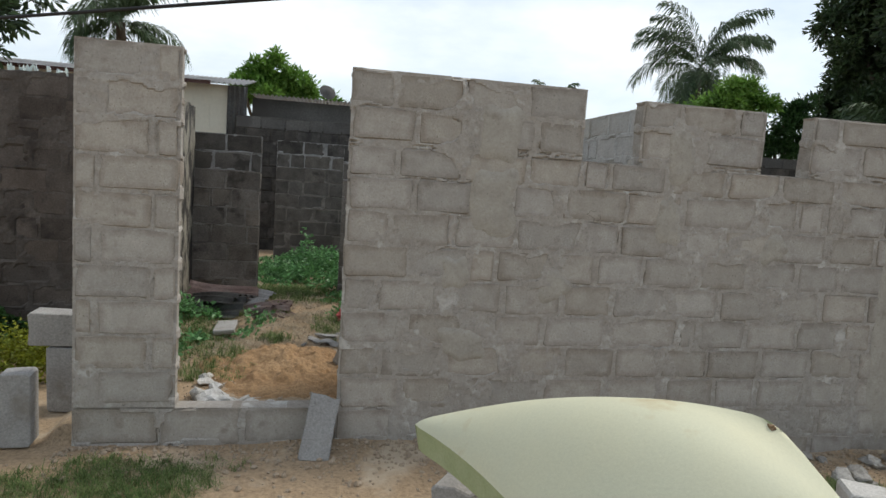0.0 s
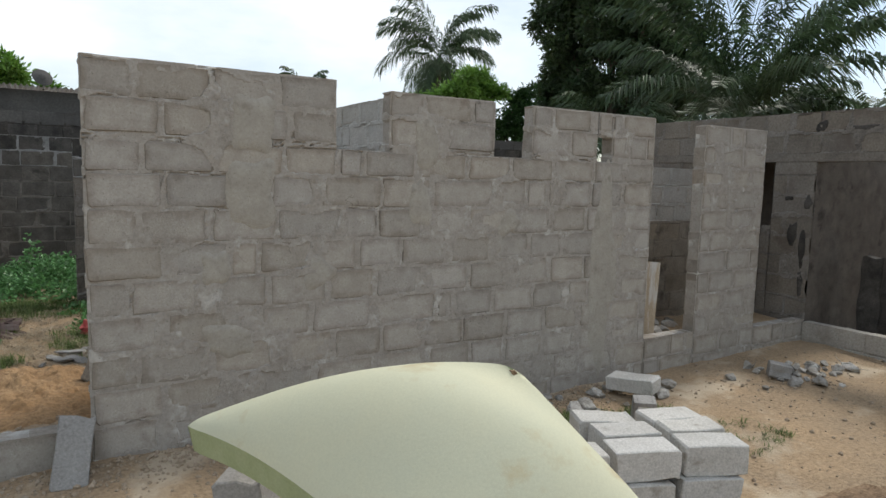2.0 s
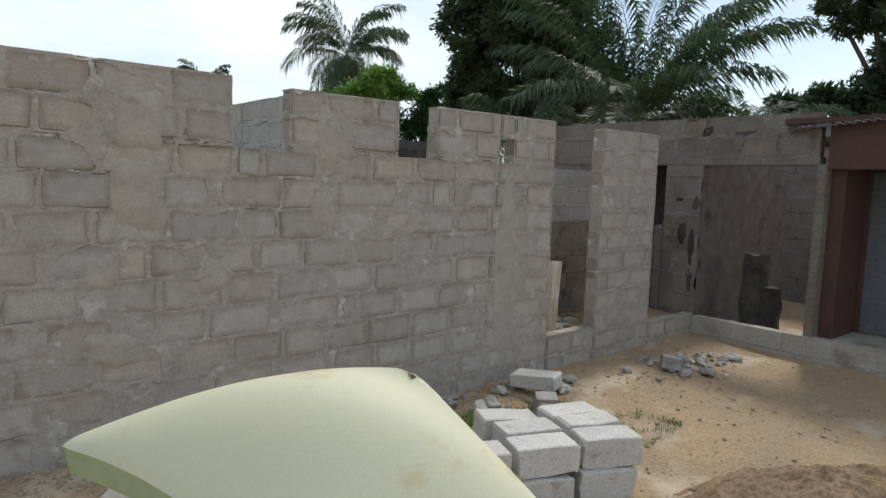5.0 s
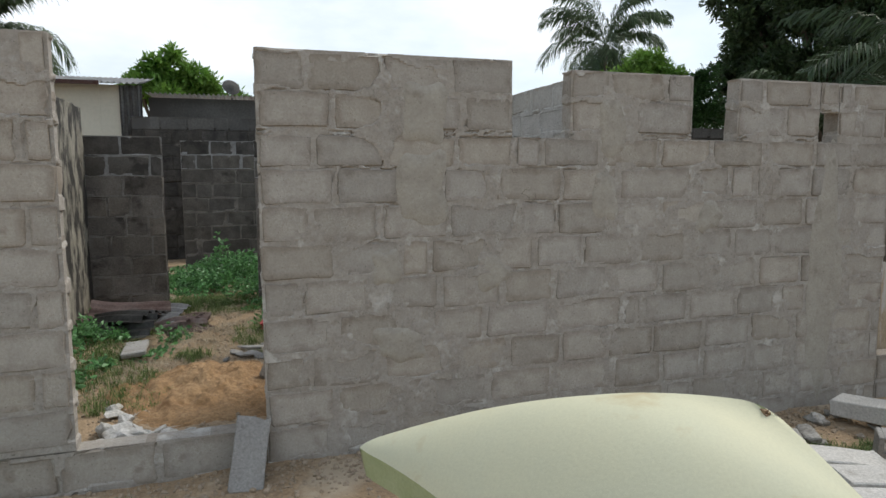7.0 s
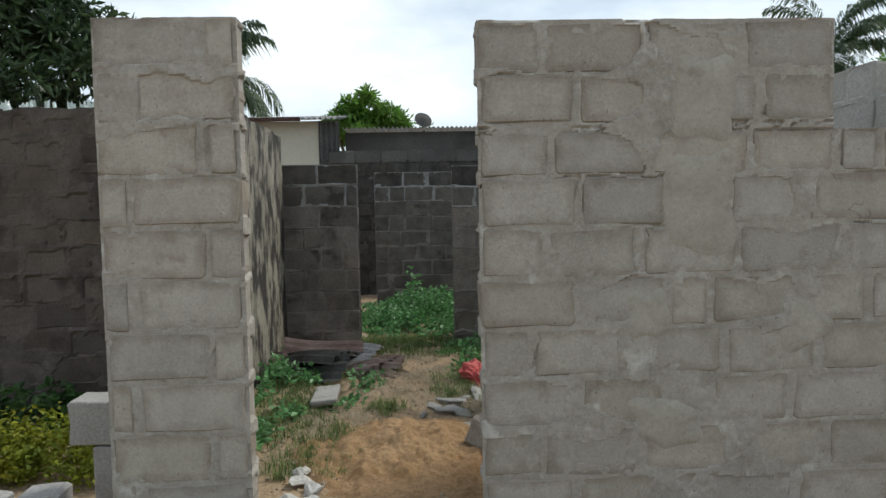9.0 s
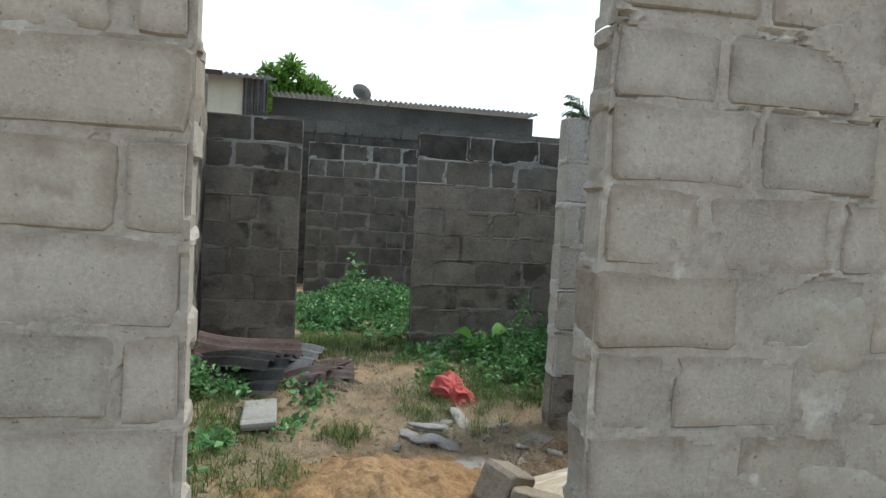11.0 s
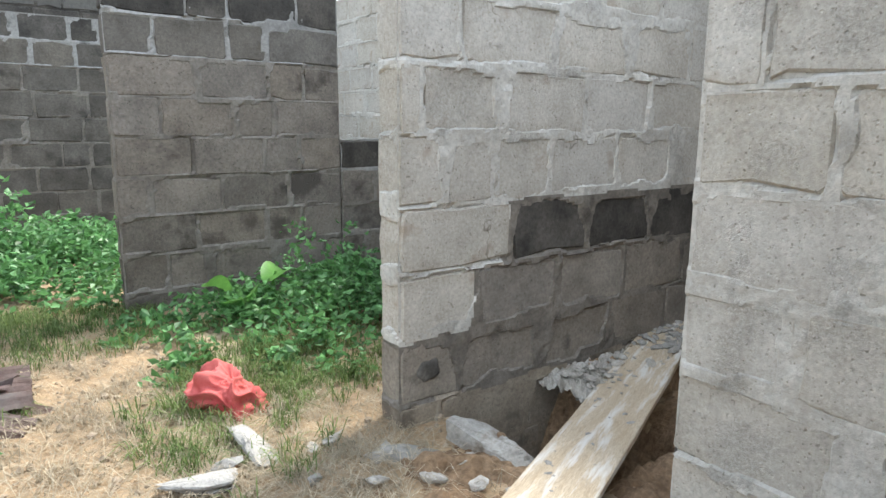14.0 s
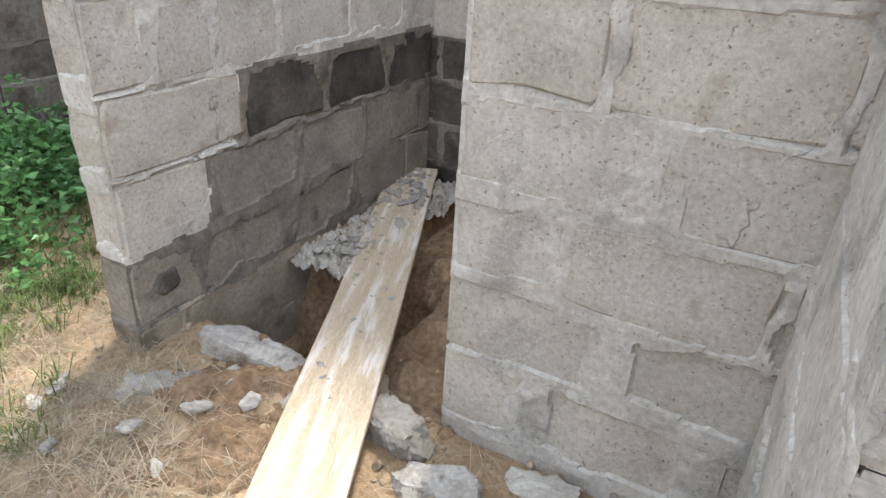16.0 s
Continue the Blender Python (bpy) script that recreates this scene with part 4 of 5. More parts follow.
def foam_at(s, t):
    p = A * (1 - s) * (1 - t) + B * s * (1 - t) + C * s * t + D * (1 - s) * t
    p.z += 4 * t * (1 - t) * (0.10 * (1 - s) + 0.25 * math.sin(math.pi * s) ** 0.8)
    p.z += 0.106 * max(0.0, math.sin(math.pi * s ** 1.25)) ** 0.55 * (1 - t) ** 2
    p.z += 0.012 * noise.noise(Vector((s * 3, t * 3, 1)))
    return p


def foam_vertex(s, t, drop):
    r = 0.06
    cs = (max(0, r - s) + max(0, s - 1 + r)) / r
    ct = (max(0, r - t) + max(0, t - 1 + r)) / r
    p = foam_at(s, t)
    q = foam_at(0.5, 0.5)
    k = max(0.0, cs + ct - 1.0)
    return p + (q - p).normalized() * 0.025 * k + Vector((0, 0, -drop))


fv = [tuple(foam_vertex(i / nu, j / nv, 0)) for j in range(nv + 1) for i in range(nu + 1)]
fv += [tuple(foam_vertex(i / nu, j / nv, 0.10) + Vector((0.02, -0.01, 0))) for j in range(nv + 1) for i in range(nu + 1)]
w1 = nu + 1
half = w1 * (nv + 1)
ff = [(j * w1 + i, j * w1 + i + 1, (j + 1) * w1 + i + 1, (j + 1) * w1 + i) for j in range(nv) for i in range(nu)]
ff = [f[::-1] for f in ff]
ff += [tuple(half + k for k in reversed(f)) for f in ff]
slots = [0] * len(ff)
rim = [(i, 0) for i in range(nu)] + [(nu, j) for j in range(nv)] + [(i, nv) for i in range(nu, 0, -1)] + [(0, j) for j in range(nv, 0, -1)]
ring = [j * w1 + i for i, j in rim]
for a, b in zip(ring, ring[1:] + ring[:1]):
    ff.append((a, b, half + b, half + a))
me = mesh_from("foam", fv, ff[:len(slots)], M_FOAM, smooth=True)
hold(new("foam", me), foam)
me = mesh_from("cut_edge", fv, ff[len(slots):], M_FOAM_EDGE, smooth=True)
hold(new("cut_edge", me), foam)["label"] = "cut olive-green foam edge"


bm = bmesh.new()
tv = [foam_at(0.945 + 0.008 * math.sin(k), 0.035 + 0.006 * k) + Vector((0, 0, -0.001)) for k in range(5)]
for p, q in zip(tv, tv[1:]):
    box(bm, min(p.x, q.x) - 0.003, max(p.x, q.x) + 0.003, min(p.y, q.y) - 0.003, max(p.y, q.y) + 0.003, min(p.z, q.z) - 0.004, max(p.z, q.z) + 0.004)
part("tear", bm, M_DARKSOIL, foam, "dark torn slit near the corner")


# loose blocks
def loose_block(m, mat, seed, label, group="", size=(0.40, 0.19, 0.19), hollow=False, category="cement block", name="cement_block"):
    rng = random.Random(seed)
    me = block_mesh(name, *size, mat, rng, 0.006, 0.02 if seed % 2 else 0.0)
    if hollow:
        bm = bmesh.new()
        w, d, h = size
        t = 0.03
        for x0, x1 in ((-w / 2, -w / 2 + t), (-t / 2, t / 2), (w / 2 - t, w / 2)):
            box(bm, x0, x1, -d / 2 + t, d / 2 - t, -h / 2, h / 2)
        box(bm, -w / 2, w / 2, -d / 2, -d / 2 + t, -h / 2, h / 2, 0.004)
        box(bm, -w / 2, w / 2, d / 2 - t, d / 2, -h / 2, h / 2, 0.004)
        bm.to_mesh(me)
        bm.free()
    ob = new(name, me)
    ob.matrix_basis = m
    return tagged(ob, label, category, group)


PILE = "blocks stacked in the yard"
pile_label = "pale cement block in a stack beside the mattress"
k = 0
for layer in range(2):
    for i in range(3):
        for j in range(3):
            if layer == 1 and i == 2 and j > 0:
                continue
            bx, by = 3.97 - 0.415 * i * math.cos(0.37) - 0.225 * j * math.sin(0.37) * -1 - (0.05 if layer == 0 else 0), -1.955 + 0.415 * i * math.sin(0.37) - 0.0 + 0.225 * j * math.cos(0.37) - 0.225
            k += 1
            loose_block(pose(bx - 0.03 * i + 0.02 * (k % 3), by + 0.225 + 0.012 * (k % 4), -0.155 + 0.09 + 0.187 * layer, 0, 0, -21 + 2.2 * ((k * 7) % 5 - 2)), M_WHITEBLOCK, k, pile_label, PILE, (0.385, 0.205, 0.182))
for n_, (x, y, z, r) in enumerate(((1.55, -2.15, 0.02, 10), (1.62, -2.18, 0.22, -8), (1.95, -2.45, 0.02, 30), (2.02, -2.42, 0.22, 12), (2.05, -2.40, 0.42, 25), (2.30, -2.75, 0.0, 30), (2.32, -2.72, 0.19, 20), (1.80, -2.72, 0.02, 5), (1.85, -2.70, 0.22, 15), (1.45, -2.02, 0.33, -10), (2.06, -2.62, 0.62, 15))):
    loose_block(pose(x, y, z - 0.0, 0, 0, r), M_WHITEBLOCK, 40 + n_, "pale cement block in the pile under the mattress", "blocks under the mattress")
loose_block(pose(1.36, -1.78, 0.35, 0, 82, -35), M_GREYBLOCK, 61, "grey cement block standing on end under the mattress", "blocks under the mattress")
loose_block(pose(1.38, -1.80, -0.0, 0, 0, -35), M_GREYBLOCK, 62, "grey cement block at the foot of the pile", "blocks under the mattress")
loose_block(pose(0.815, -0.135, 0.10, -33, 7, -4), M_GREYBLOCK, 63, "grey cement block leaning on the door sill", size=(0.19, 0.10, 0.41))
loose_block(pose(2.22, -0.16, 0.02, 8, 10, 25), M_WHITEBLOCK, 72, "broken pale block at the foot of the wall", size=(0.24, 0.17, 0.18))
loose_block(pose(-0.95, 0.04, 0.18, 0, 90, 4), M_GREYBLOCK, 64, "grey cement block standing on end in the yard", "blocks on end", (0.44, 0.15, 0.17))
loose_block(pose(-1.19, 0.02, 0.17, 0, 90, -5), M_GREYBLOCK, 65, "grey cement block standing on end in the yard", "blocks on end", (0.44, 0.15, 0.17))
loose_block(pose(-0.86, 0.62, 0.19, 0, 90, 0), M_GREYBLOCK, 66, "grey cement block on end carrying another block", size=(0.44, 0.19, 0.24))
loose_block(pose(-0.88, 0.62, 0.53, 0, 0, 2), M_GREYBLOCK, 67, "grey cement block lying across an upright one", size=(0.42, 0.19, 0.22))
loose_block(pose(5.02, -0.44, -0.03, 4, -5, -72), M_WHITEBLOCK, 68, "pale cement block lying among rubble", size=(0.42, 0.19, 0.13))
loose_block(pose(4.44, -1.06, 0.0, 0, 78, 50), M_GREYBLOCK, 69, "broken piece of hollow block standing in grass", size=(0.24, 0.16, 0.12), hollow=True)
loose_block(pose(6.72, -0.74, -0.07, 6, 9, 35), M_GREYBLOCK, 70, "broken grey block on the rubble heap", size=(0.30, 0.19, 0.14))
loose_block(pose(-0.06, 2.24, 0.16, -4, 3, 93), M_GREYBLOCK, 71, "flat pale slab of broken block among weeds", size=(0.48, 0.19, 0.05), category="slab", name="slab")


loose_block(pose(1.06, 1.11, 0.20, 12, 18, 40), M_EARTHY, 73, "broken cement block on the edge of the sand heap", "blocks on the sand heap", (0.20, 0.16, 0.17))
loose_block(pose(1.16, 0.98, 0.16, -10, 8, -20), M_EARTHY, 74, "broken cement block on the edge of the sand heap", "blocks on the sand heap", (0.22, 0.14, 0.13))


# rubble stones
def stones(name, label, places, mat, seed, group="", category="stone", flat=0.65, long=1.4):
    rng = random.Random(seed)
    for x, y, r in places:
        r *= 1.25
        bm = bmesh.new()
        stone(bm, r, rng, flat=flat, long=long)
        bmesh.ops.bevel(bm, geom=bm.edges[:], offset=r * 0.07, segments=1, affect="EDGES")
        bmesh.ops.triangulate(bm, faces=bm.faces[:])
        bmesh.ops.subdivide_edges(bm, edges=[e for e in bm.edges if e.calc_length() > r * 0.35], cuts=2)
        for v in bm.verts:
            v.co += v.co.normalized() * r * 0.16 * noise.noise(v.co / r * 3 + Vector((x * 9, y * 9, 0)))
        solid(name, bm, mat, label, category, pose(x, y, gz(x, y) + r * 0.35, 0, 0, 0), group)


rng = random.Random(4)
stones("rubble_stone", "broken piece of pale concrete on the door sill", [(0.12, 0.30, 0.10), (0.02, 0.46, 0.075), (0.25, 0.27, 0.075), (0.36, 0.28, 0.06), (-0.01, 0.30, 0.06), (0.47, 0.25, 0.06), (0.08, 0.60, 0.06), (0.0, 0.70, 0.05), (0.17, 0.42, 0.05), (-0.02, 0.85, 0.045), (0.3, 0.40, 0.04)], M_WHITEBLOCK, 5, "rubble by the sill")
stones("rubble_stone", "broken piece of concrete on the yard rubble heap", [(7.05 + rng.gauss(0, 0.40), -0.78 + rng.gauss(0, 0.17), rng.uniform(0.03, 0.075)) for _ in range(34)], M_RUBBLE, 6, "yard rubble")
stones("rubble_stone", "lump of rubble at the foot of the front wall", [(4.2 + rng.uniform(-0.8, 1.3), -0.28 + rng.uniform(-0.35, 0.12), rng.uniform(0.03, 0.08)) for _ in range(40)], M_RUBBLE, 7, "rubble along the wall")
stones("rubble_stone", "grey broken concrete on the trodden ground", [(0.76, 1.97, 0.045), (0.87, 2.06, 0.075), (0.98, 2.14, 0.04), (1.11, 2.19, 0.065), (0.82, 1.87, 0.05), (0.93, 1.86, 0.055), (0.95, 2.06, 0.04), (0.68, 1.80, 0.03), (1.35, 2.10, 0.03)], M_GREYBLOCK, 8, "rubble in the room", flat=0.42, long=2.3)
stones("rubble_stone", "small lump of concrete at the edge of the pit", [(1.36, 1.80, 0.035), (1.60, 1.02, 0.035), (1.45, 1.30, 0.025), (1.30, 1.62, 0.025), (1.52, 1.70, 0.03), (1.62, 1.60, 0.03), (1.70, 1.50, 0.03), (1.2, 1.9, 0.03), (1.28, 2.1, 0.025)], M_RUBBLE, 9, "rubble by the pit", flat=0.5, long=1.9)
stones("rubble_stone", "lump of concrete rubble heaped in the pit", [(2.3 + 0.04 * k + rng.uniform(-0.05, 0.05), 1.90 + rng.uniform(-0.06, 0.05), rng.uniform(0.04, 0.08)) for k in range(8)], M_RUBBLE, 10, "rubble in the pit")
bm = bmesh.new()
r = bmesh.ops.create_grid(bm, x_segments=70, y_segments=30, size=0.5)
for v in bm.verts:
    x, y = v.co.x, v.co.y
    e = max(abs(x), abs(y)) * 2
    v.co = Vector((2.88 + x * 1.2, 1.90 + y * 0.34, -0.34 + 0.49 * (1 - max(0, (e - 0.6) / 0.4) ** 1.5) + 0.08 * noise.noise(Vector((x * 7, y * 2, 0))) + 0.06 * abs(noise.noise(Vector((x * 16, y * 5, 3)))) + 0.035 * noise.noise(Vector((x * 36, y * 12, 3)))))
solid("soil_ledge", bm, M_DARKSOIL, "undercut ledge of brown soil at the far side of the pit", "soil")
bm = bmesh.new()
bmesh.ops.create_grid(bm, x_segments=110, y_segments=44, size=0.5)
for v in bm.verts:
    x, y = v.co.x, v.co.y
    p = Vector((x * 1.0, y * 0.30, 0))
    edge = max(abs(x) * 2, abs(y) * 2) + 0.35 * noise.noise(p * 6)
    z = 0.185 + 0.035 * noise.noise(p * 7) + 0.040 * abs(noise.noise(p * 17)) + 0.030 * noise.noise(p * 38) + 0.012 * noise.noise(p * 80)
    v.co = Vector((2.84 + x * 1.10 + 0.04 * noise.noise(p * 9), 1.885 + y * 0.30 + 0.04 * noise.noise(p * 8 + Vector((4, 4, 0))), z - 0.13 * max(0, edge - 0.72) ** 1.2))
crust = solid("concrete_crust", bm, M_CRUST, "crumbled grey concrete lying on the soil ledge", "rubble")
bm = bmesh.new()
for k in range(150):
    stone(bm, rng.choice((0.010, 0.014, 0.02, 0.028)), rng, (rng.uniform(2.34, 3.3), 1.885 + rng.uniform(-0.14, 0.10), 0.205 + rng.uniform(-0.02, 0.015)), 0.6, 1.4)
crust = solid("concrete_crumbs", bm, M_CRUST, "loose crumbs of concrete on the soil ledge", "rubble")
crust["kind"] = "stuff"

stones("rubble_stone", "lump of rubble on the floor behind the opening", [(6.35, 0.45, 0.08), (6.55, 0.5, 0.06), (6.2, 0.55, 0.07), (6.75, 0.6, 0.06), (6.5, 0.7, 0.09), (6.9, 0.72, 0.07)], M_RUBBLE, 12, "rubble behind the opening")

# plank over the pit
plank = bmesh.new()
box(plank, -1.17, 1.17, -0.122, 0.122, -0.014, 0.014, 0.003)
bmesh.ops.subdivide_edges(plank, edges=[e for e in plank.edges if e.calc_length() > 1], cuts=12)
for v in plank.verts:
    v.co.z -= 0.02 * (1 - (v.co.x / 1.17) ** 2)
    v.co.y += 0.004 * noise.noise(v.co * 4)
solid("plank", plank, M_PLANK, "pale pine plank laid over the pit, splashed with mortar", "plank", pose(2.25, 1.585, 0.195, 0, -2, 23.5))
crumbs_bm = bmesh.new()
on_plank = pose(2.25, 1.585, 0.195, 0, -2, 23.5)
for k in range(46):
    u = rng.uniform(-0.75, 1.1)
    at = on_plank @ Vector((u, rng.uniform(-0.10, 0.10), 0.013 - 0.02 * (1 - (u / 1.17) ** 2)))
    stone(crumbs_bm, rng.choice((0.005, 0.007, 0.010, 0.015)), rng, at, 0.35, 2.2)
for k in range(60):
    at = on_plank @ Vector((rng.uniform(0.72, 1.14), rng.uniform(-0.11, 0.11), 0.012))
    stone(crumbs_bm, rng.choice((0.012, 0.018, 0.028)), rng, at, 0.5, 1.6)
solid("mortar_crumbs", crumbs_bm, M_GREYBLOCK, "grey crumbs of dried mortar spilled on the plank", "mortar", kind="stuff")
plank2 = bmesh.new()
box(plank2, -0.43, 0.43, -0.09, 0.09, -0.012, 0.012, 0.003)
solid("plank", plank2, M_PLANK, "wooden board leaning inside the opening", "plank", pose(6.02, 0.30, 0.46, 0, -76, 30))

# rusty sheets
pile = thing("sheet_pile", "pile of bent rusty corrugated roofing sheets", "roofing sheets", pose(0, 0, 0))
for n_, (x, y, z, w, l, rz, ry, mat) in enumerate(((-0.20, 3.30, 0.22, 0.95, 0.62, 8, 3, M_RUST), (-0.32, 3.22, 0.30, 0.75, 0.5, -14, 6, M_BLACKTIN), (-0.25, 3.42, 0.36, 0.72, 0.45, 20, -3, M_RUST), (0.12, 3.12, 0.25, 0.45, 0.5, -25, -8, M_RUST), (0.24, 3.22, 0.21, 0.50, 0.45, 12, 7, M_RUST), (-0.45, 3.12, 0.25, 0.5, 0.42, -30, -9, M_BLACKTIN), (-0.05, 3.48, 0.30, 0.6, 0.4, -6, 5, M_ZINC), (0.02, 3.02, 0.24, 0.3, 0.32, 35, 4, M_ZINC), (-0.30, 2.98, 0.23, 0.7, 0.38, -6, -16, M_BLACKTIN), (0.08, 2.92, 0.21, 0.42, 0.3, 18, -12, M_RUST), (0.30, 3.02, 0.18, 0.4, 0.32, -16, -10, M_RUST))):
    bm = bmesh.new()
    corrugated(bm, l, w, 0.016, 0.10, 0.003, sag=0.045, bend=-0.16, seed=n_ + 3)
    part("sheet", bm, mat, pile).matrix_basis = pose(x + 0.03, y - 0.14, z - 0.02, random.Random(n_).uniform(-13, 13), ry - 9, rz + 76)

# red cloth
bm = bmesh.new()
bmesh.ops.create_icosphere(bm, subdivisions=6, radius=1.0)
for v in bm.verts:
    d = v.co.copy()
    warp = noise.noise(d * 1.4 + Vector((3, 1, 2)))
    ridge = 1 - abs(math.sin(5.2 * (d.x * 0.55 + d.z * 0.85) + 4.5 * warp + 1.5 * d.y))
    small = 1 - abs(noise.noise(Vector((d.x * 6 + 3 * warp, d.y * 3, d.z * 5)))) * 2
    s_ = 0.86 + 0.26 * warp + 0.24 * ridge ** 1.6 + 0.09 * small
    up = max(-0.15, d.z)
    v.co = Vector((d.x * 0.125 * s_ * (1.1 - 0.35 * up), d.y * 0.115 * s_, max(-0.012, (up * 0.15 - 0.045 * d.x) * s_ + 0.02)))
solid("red_cloth", bm, M_RED, "crumpled red cloth lying on the ground", "cloth", pose(1.15, 2.58, gz(1.15, 2.58), 0, 0, -20), smooth=True)

# cable
cu = bpy.data.curves.new("cable", "CURVE")
cu.dimensions, cu.bevel_depth, cu.bevel_resolution = "3D", 0.007, 2
sp = cu.splines.new("POLY")
pts = []
for i in range(41):
    f = -2.5 + 6 * i / 40
    pts.append((-0.62 + 4.48 * f, -1.04 - 2.34 * f, 2.217 + 0.237 * f + 0.01 * (f - 0.5) ** 2))
sp.points.add(len(pts) - 1)
for p, c in zip(sp.points, pts):
    p.co = (*c, 1)
cu.materials.append(M_CABLE)
tagged(new("cable", cu), "thin black electric cable strung over the yard", "cable")


# plants
def leaves(centers, normals, size, rng, fold=0.25, ratio=0.42):
    """Folded diamond leaves at the given places."""
    n = len(centers)
    c = np.asarray(centers)
    d = np.asarray(normals)
    d = d / np.linalg.norm(d, axis=1)[:, None]
    r = rng.normal(size=(n, 3))
    side = np.cross(d, r)
    side /= np.linalg.norm(side, axis=1)[:, None] + 1e-9
    up = np.cross(side, d)
    L = size * rng.uniform(0.6, 1.3, n)[:, None]
    W = L * ratio
    v = np.stack([c, c + d * L * 0.5 + side * W * 0.5 + up * W * fold, c + d * L, c + d * L * 0.5 - side * W * 0.5 + up * W * fold], 1).reshape(-1, 3)
    i = np.arange(n)[:, None] * 4
    f = np.concatenate([i + np.array([[0, 1, 2]]), i + np.array([[0, 2, 3]])], 0)
    return v, f


def trunk(parent, base, top, r0, r1, mat=None, bow=0.3, seed=0, name="trunk", segs=10):
    rng = random.Random(seed)
    bm = bmesh.new()
    base, top = Vector(base), Vector(top)
    off = Vector((rng.uniform(-1, 1), rng.uniform(-1, 1), 0)) * bow
    rings = []
    for k in range(segs + 1):
        f = k / segs
        c = base.lerp(top, f) + off * math.sin(math.pi * f)
        r = r0 + (r1 - r0) * f
        rings.append([bm.verts.new(c + Vector((math.cos(a) * r, math.sin(a) * r, 0)) * (1 + 0.08 * rng.uniform(-1, 1))) for a in [2 * math.pi * j / 9 for j in range(9)]])
    for a, b in zip(rings, rings[1:]):
        for j in range(9):
            bm.faces.new((a[j], a[(j + 1) % 9], b[(j + 1) % 9], b[j]))
    part(name, bm, mat or M_BARK, parent, smooth=True)


def tree(name, label, base, clumps, n, leaf, mat, seed, trunk_r=0.25):
    """A broad-leaved tree: clumps are (x, y, z, rx, rz) of leaf masses."""
    root = thing(name, label, "tree", pose(0, 0, 0))
    rng = np.random.default_rng(seed)
    b = Vector(base)
    mid = sum((Vector(c[:3]) for c in clumps), Vector()) / len(clumps)
    fork = b.lerp(mid, 0.45)
    trunk(root, b, fork, trunk_r, trunk_r * 0.7, seed=seed)
    for k, c in enumerate(clumps):
        trunk(root, fork, Vector(c[:3]), trunk_r * 0.45, 0.04, seed=seed + k + 1, name="limb", segs=6)
    cs, ds = [], []
    vol = np.array([c[3] ** 2 * c[4] for c in clumps])
    vol = vol ** 0.75 / (vol ** 0.75).sum()
    for c, f in zip(clumps, vol):
        k = int(n * f)
        per_twig = 9
        twigs = max(12, k // per_twig)
        size3 = np.array([c[3], c[3], c[4]])
        puffs = max(6, int(9 * c[3]))
        pd = rng.normal(size=(puffs, 3))
        pd /= np.linalg.norm(pd, axis=1)[:, None]
        pc = np.array(c[:3]) + pd * size3 * rng.uniform(0.35, 0.75, puffs)[:, None]
        pr = rng.uniform(0.34, 0.58, puffs)
        w = rng.integers(0, puffs, twigs)
        d = rng.normal(size=(twigs, 3)) + np.array([0, 0, 0.35])
        d /= np.linalg.norm(d, axis=1)[:, None]
        tw = pc[w] + d * size3 * (pr[w] * rng.uniform(0.55, 1.08, twigs))[:, None]
        pick_ = np.repeat(np.arange(twigs), per_twig)
        m = len(pick_)
        spread = rng.normal(size=(m, 3))
        cs.append(tw[pick_] + d[pick_] * leaf * rng.uniform(-0.9, 0.2, m)[:, None] + spread * leaf * 0.15)
        ds.append(d[pick_] * 0.7 + spread * 0.75 + np.array([0, 0, -0.25]))
    v, f = leaves(np.concatenate(cs), np.concatenate(ds), leaf, rng, ratio=0.36)
    hold(new("crown", mesh_from("crown", v, f, mat)), root)
    return root


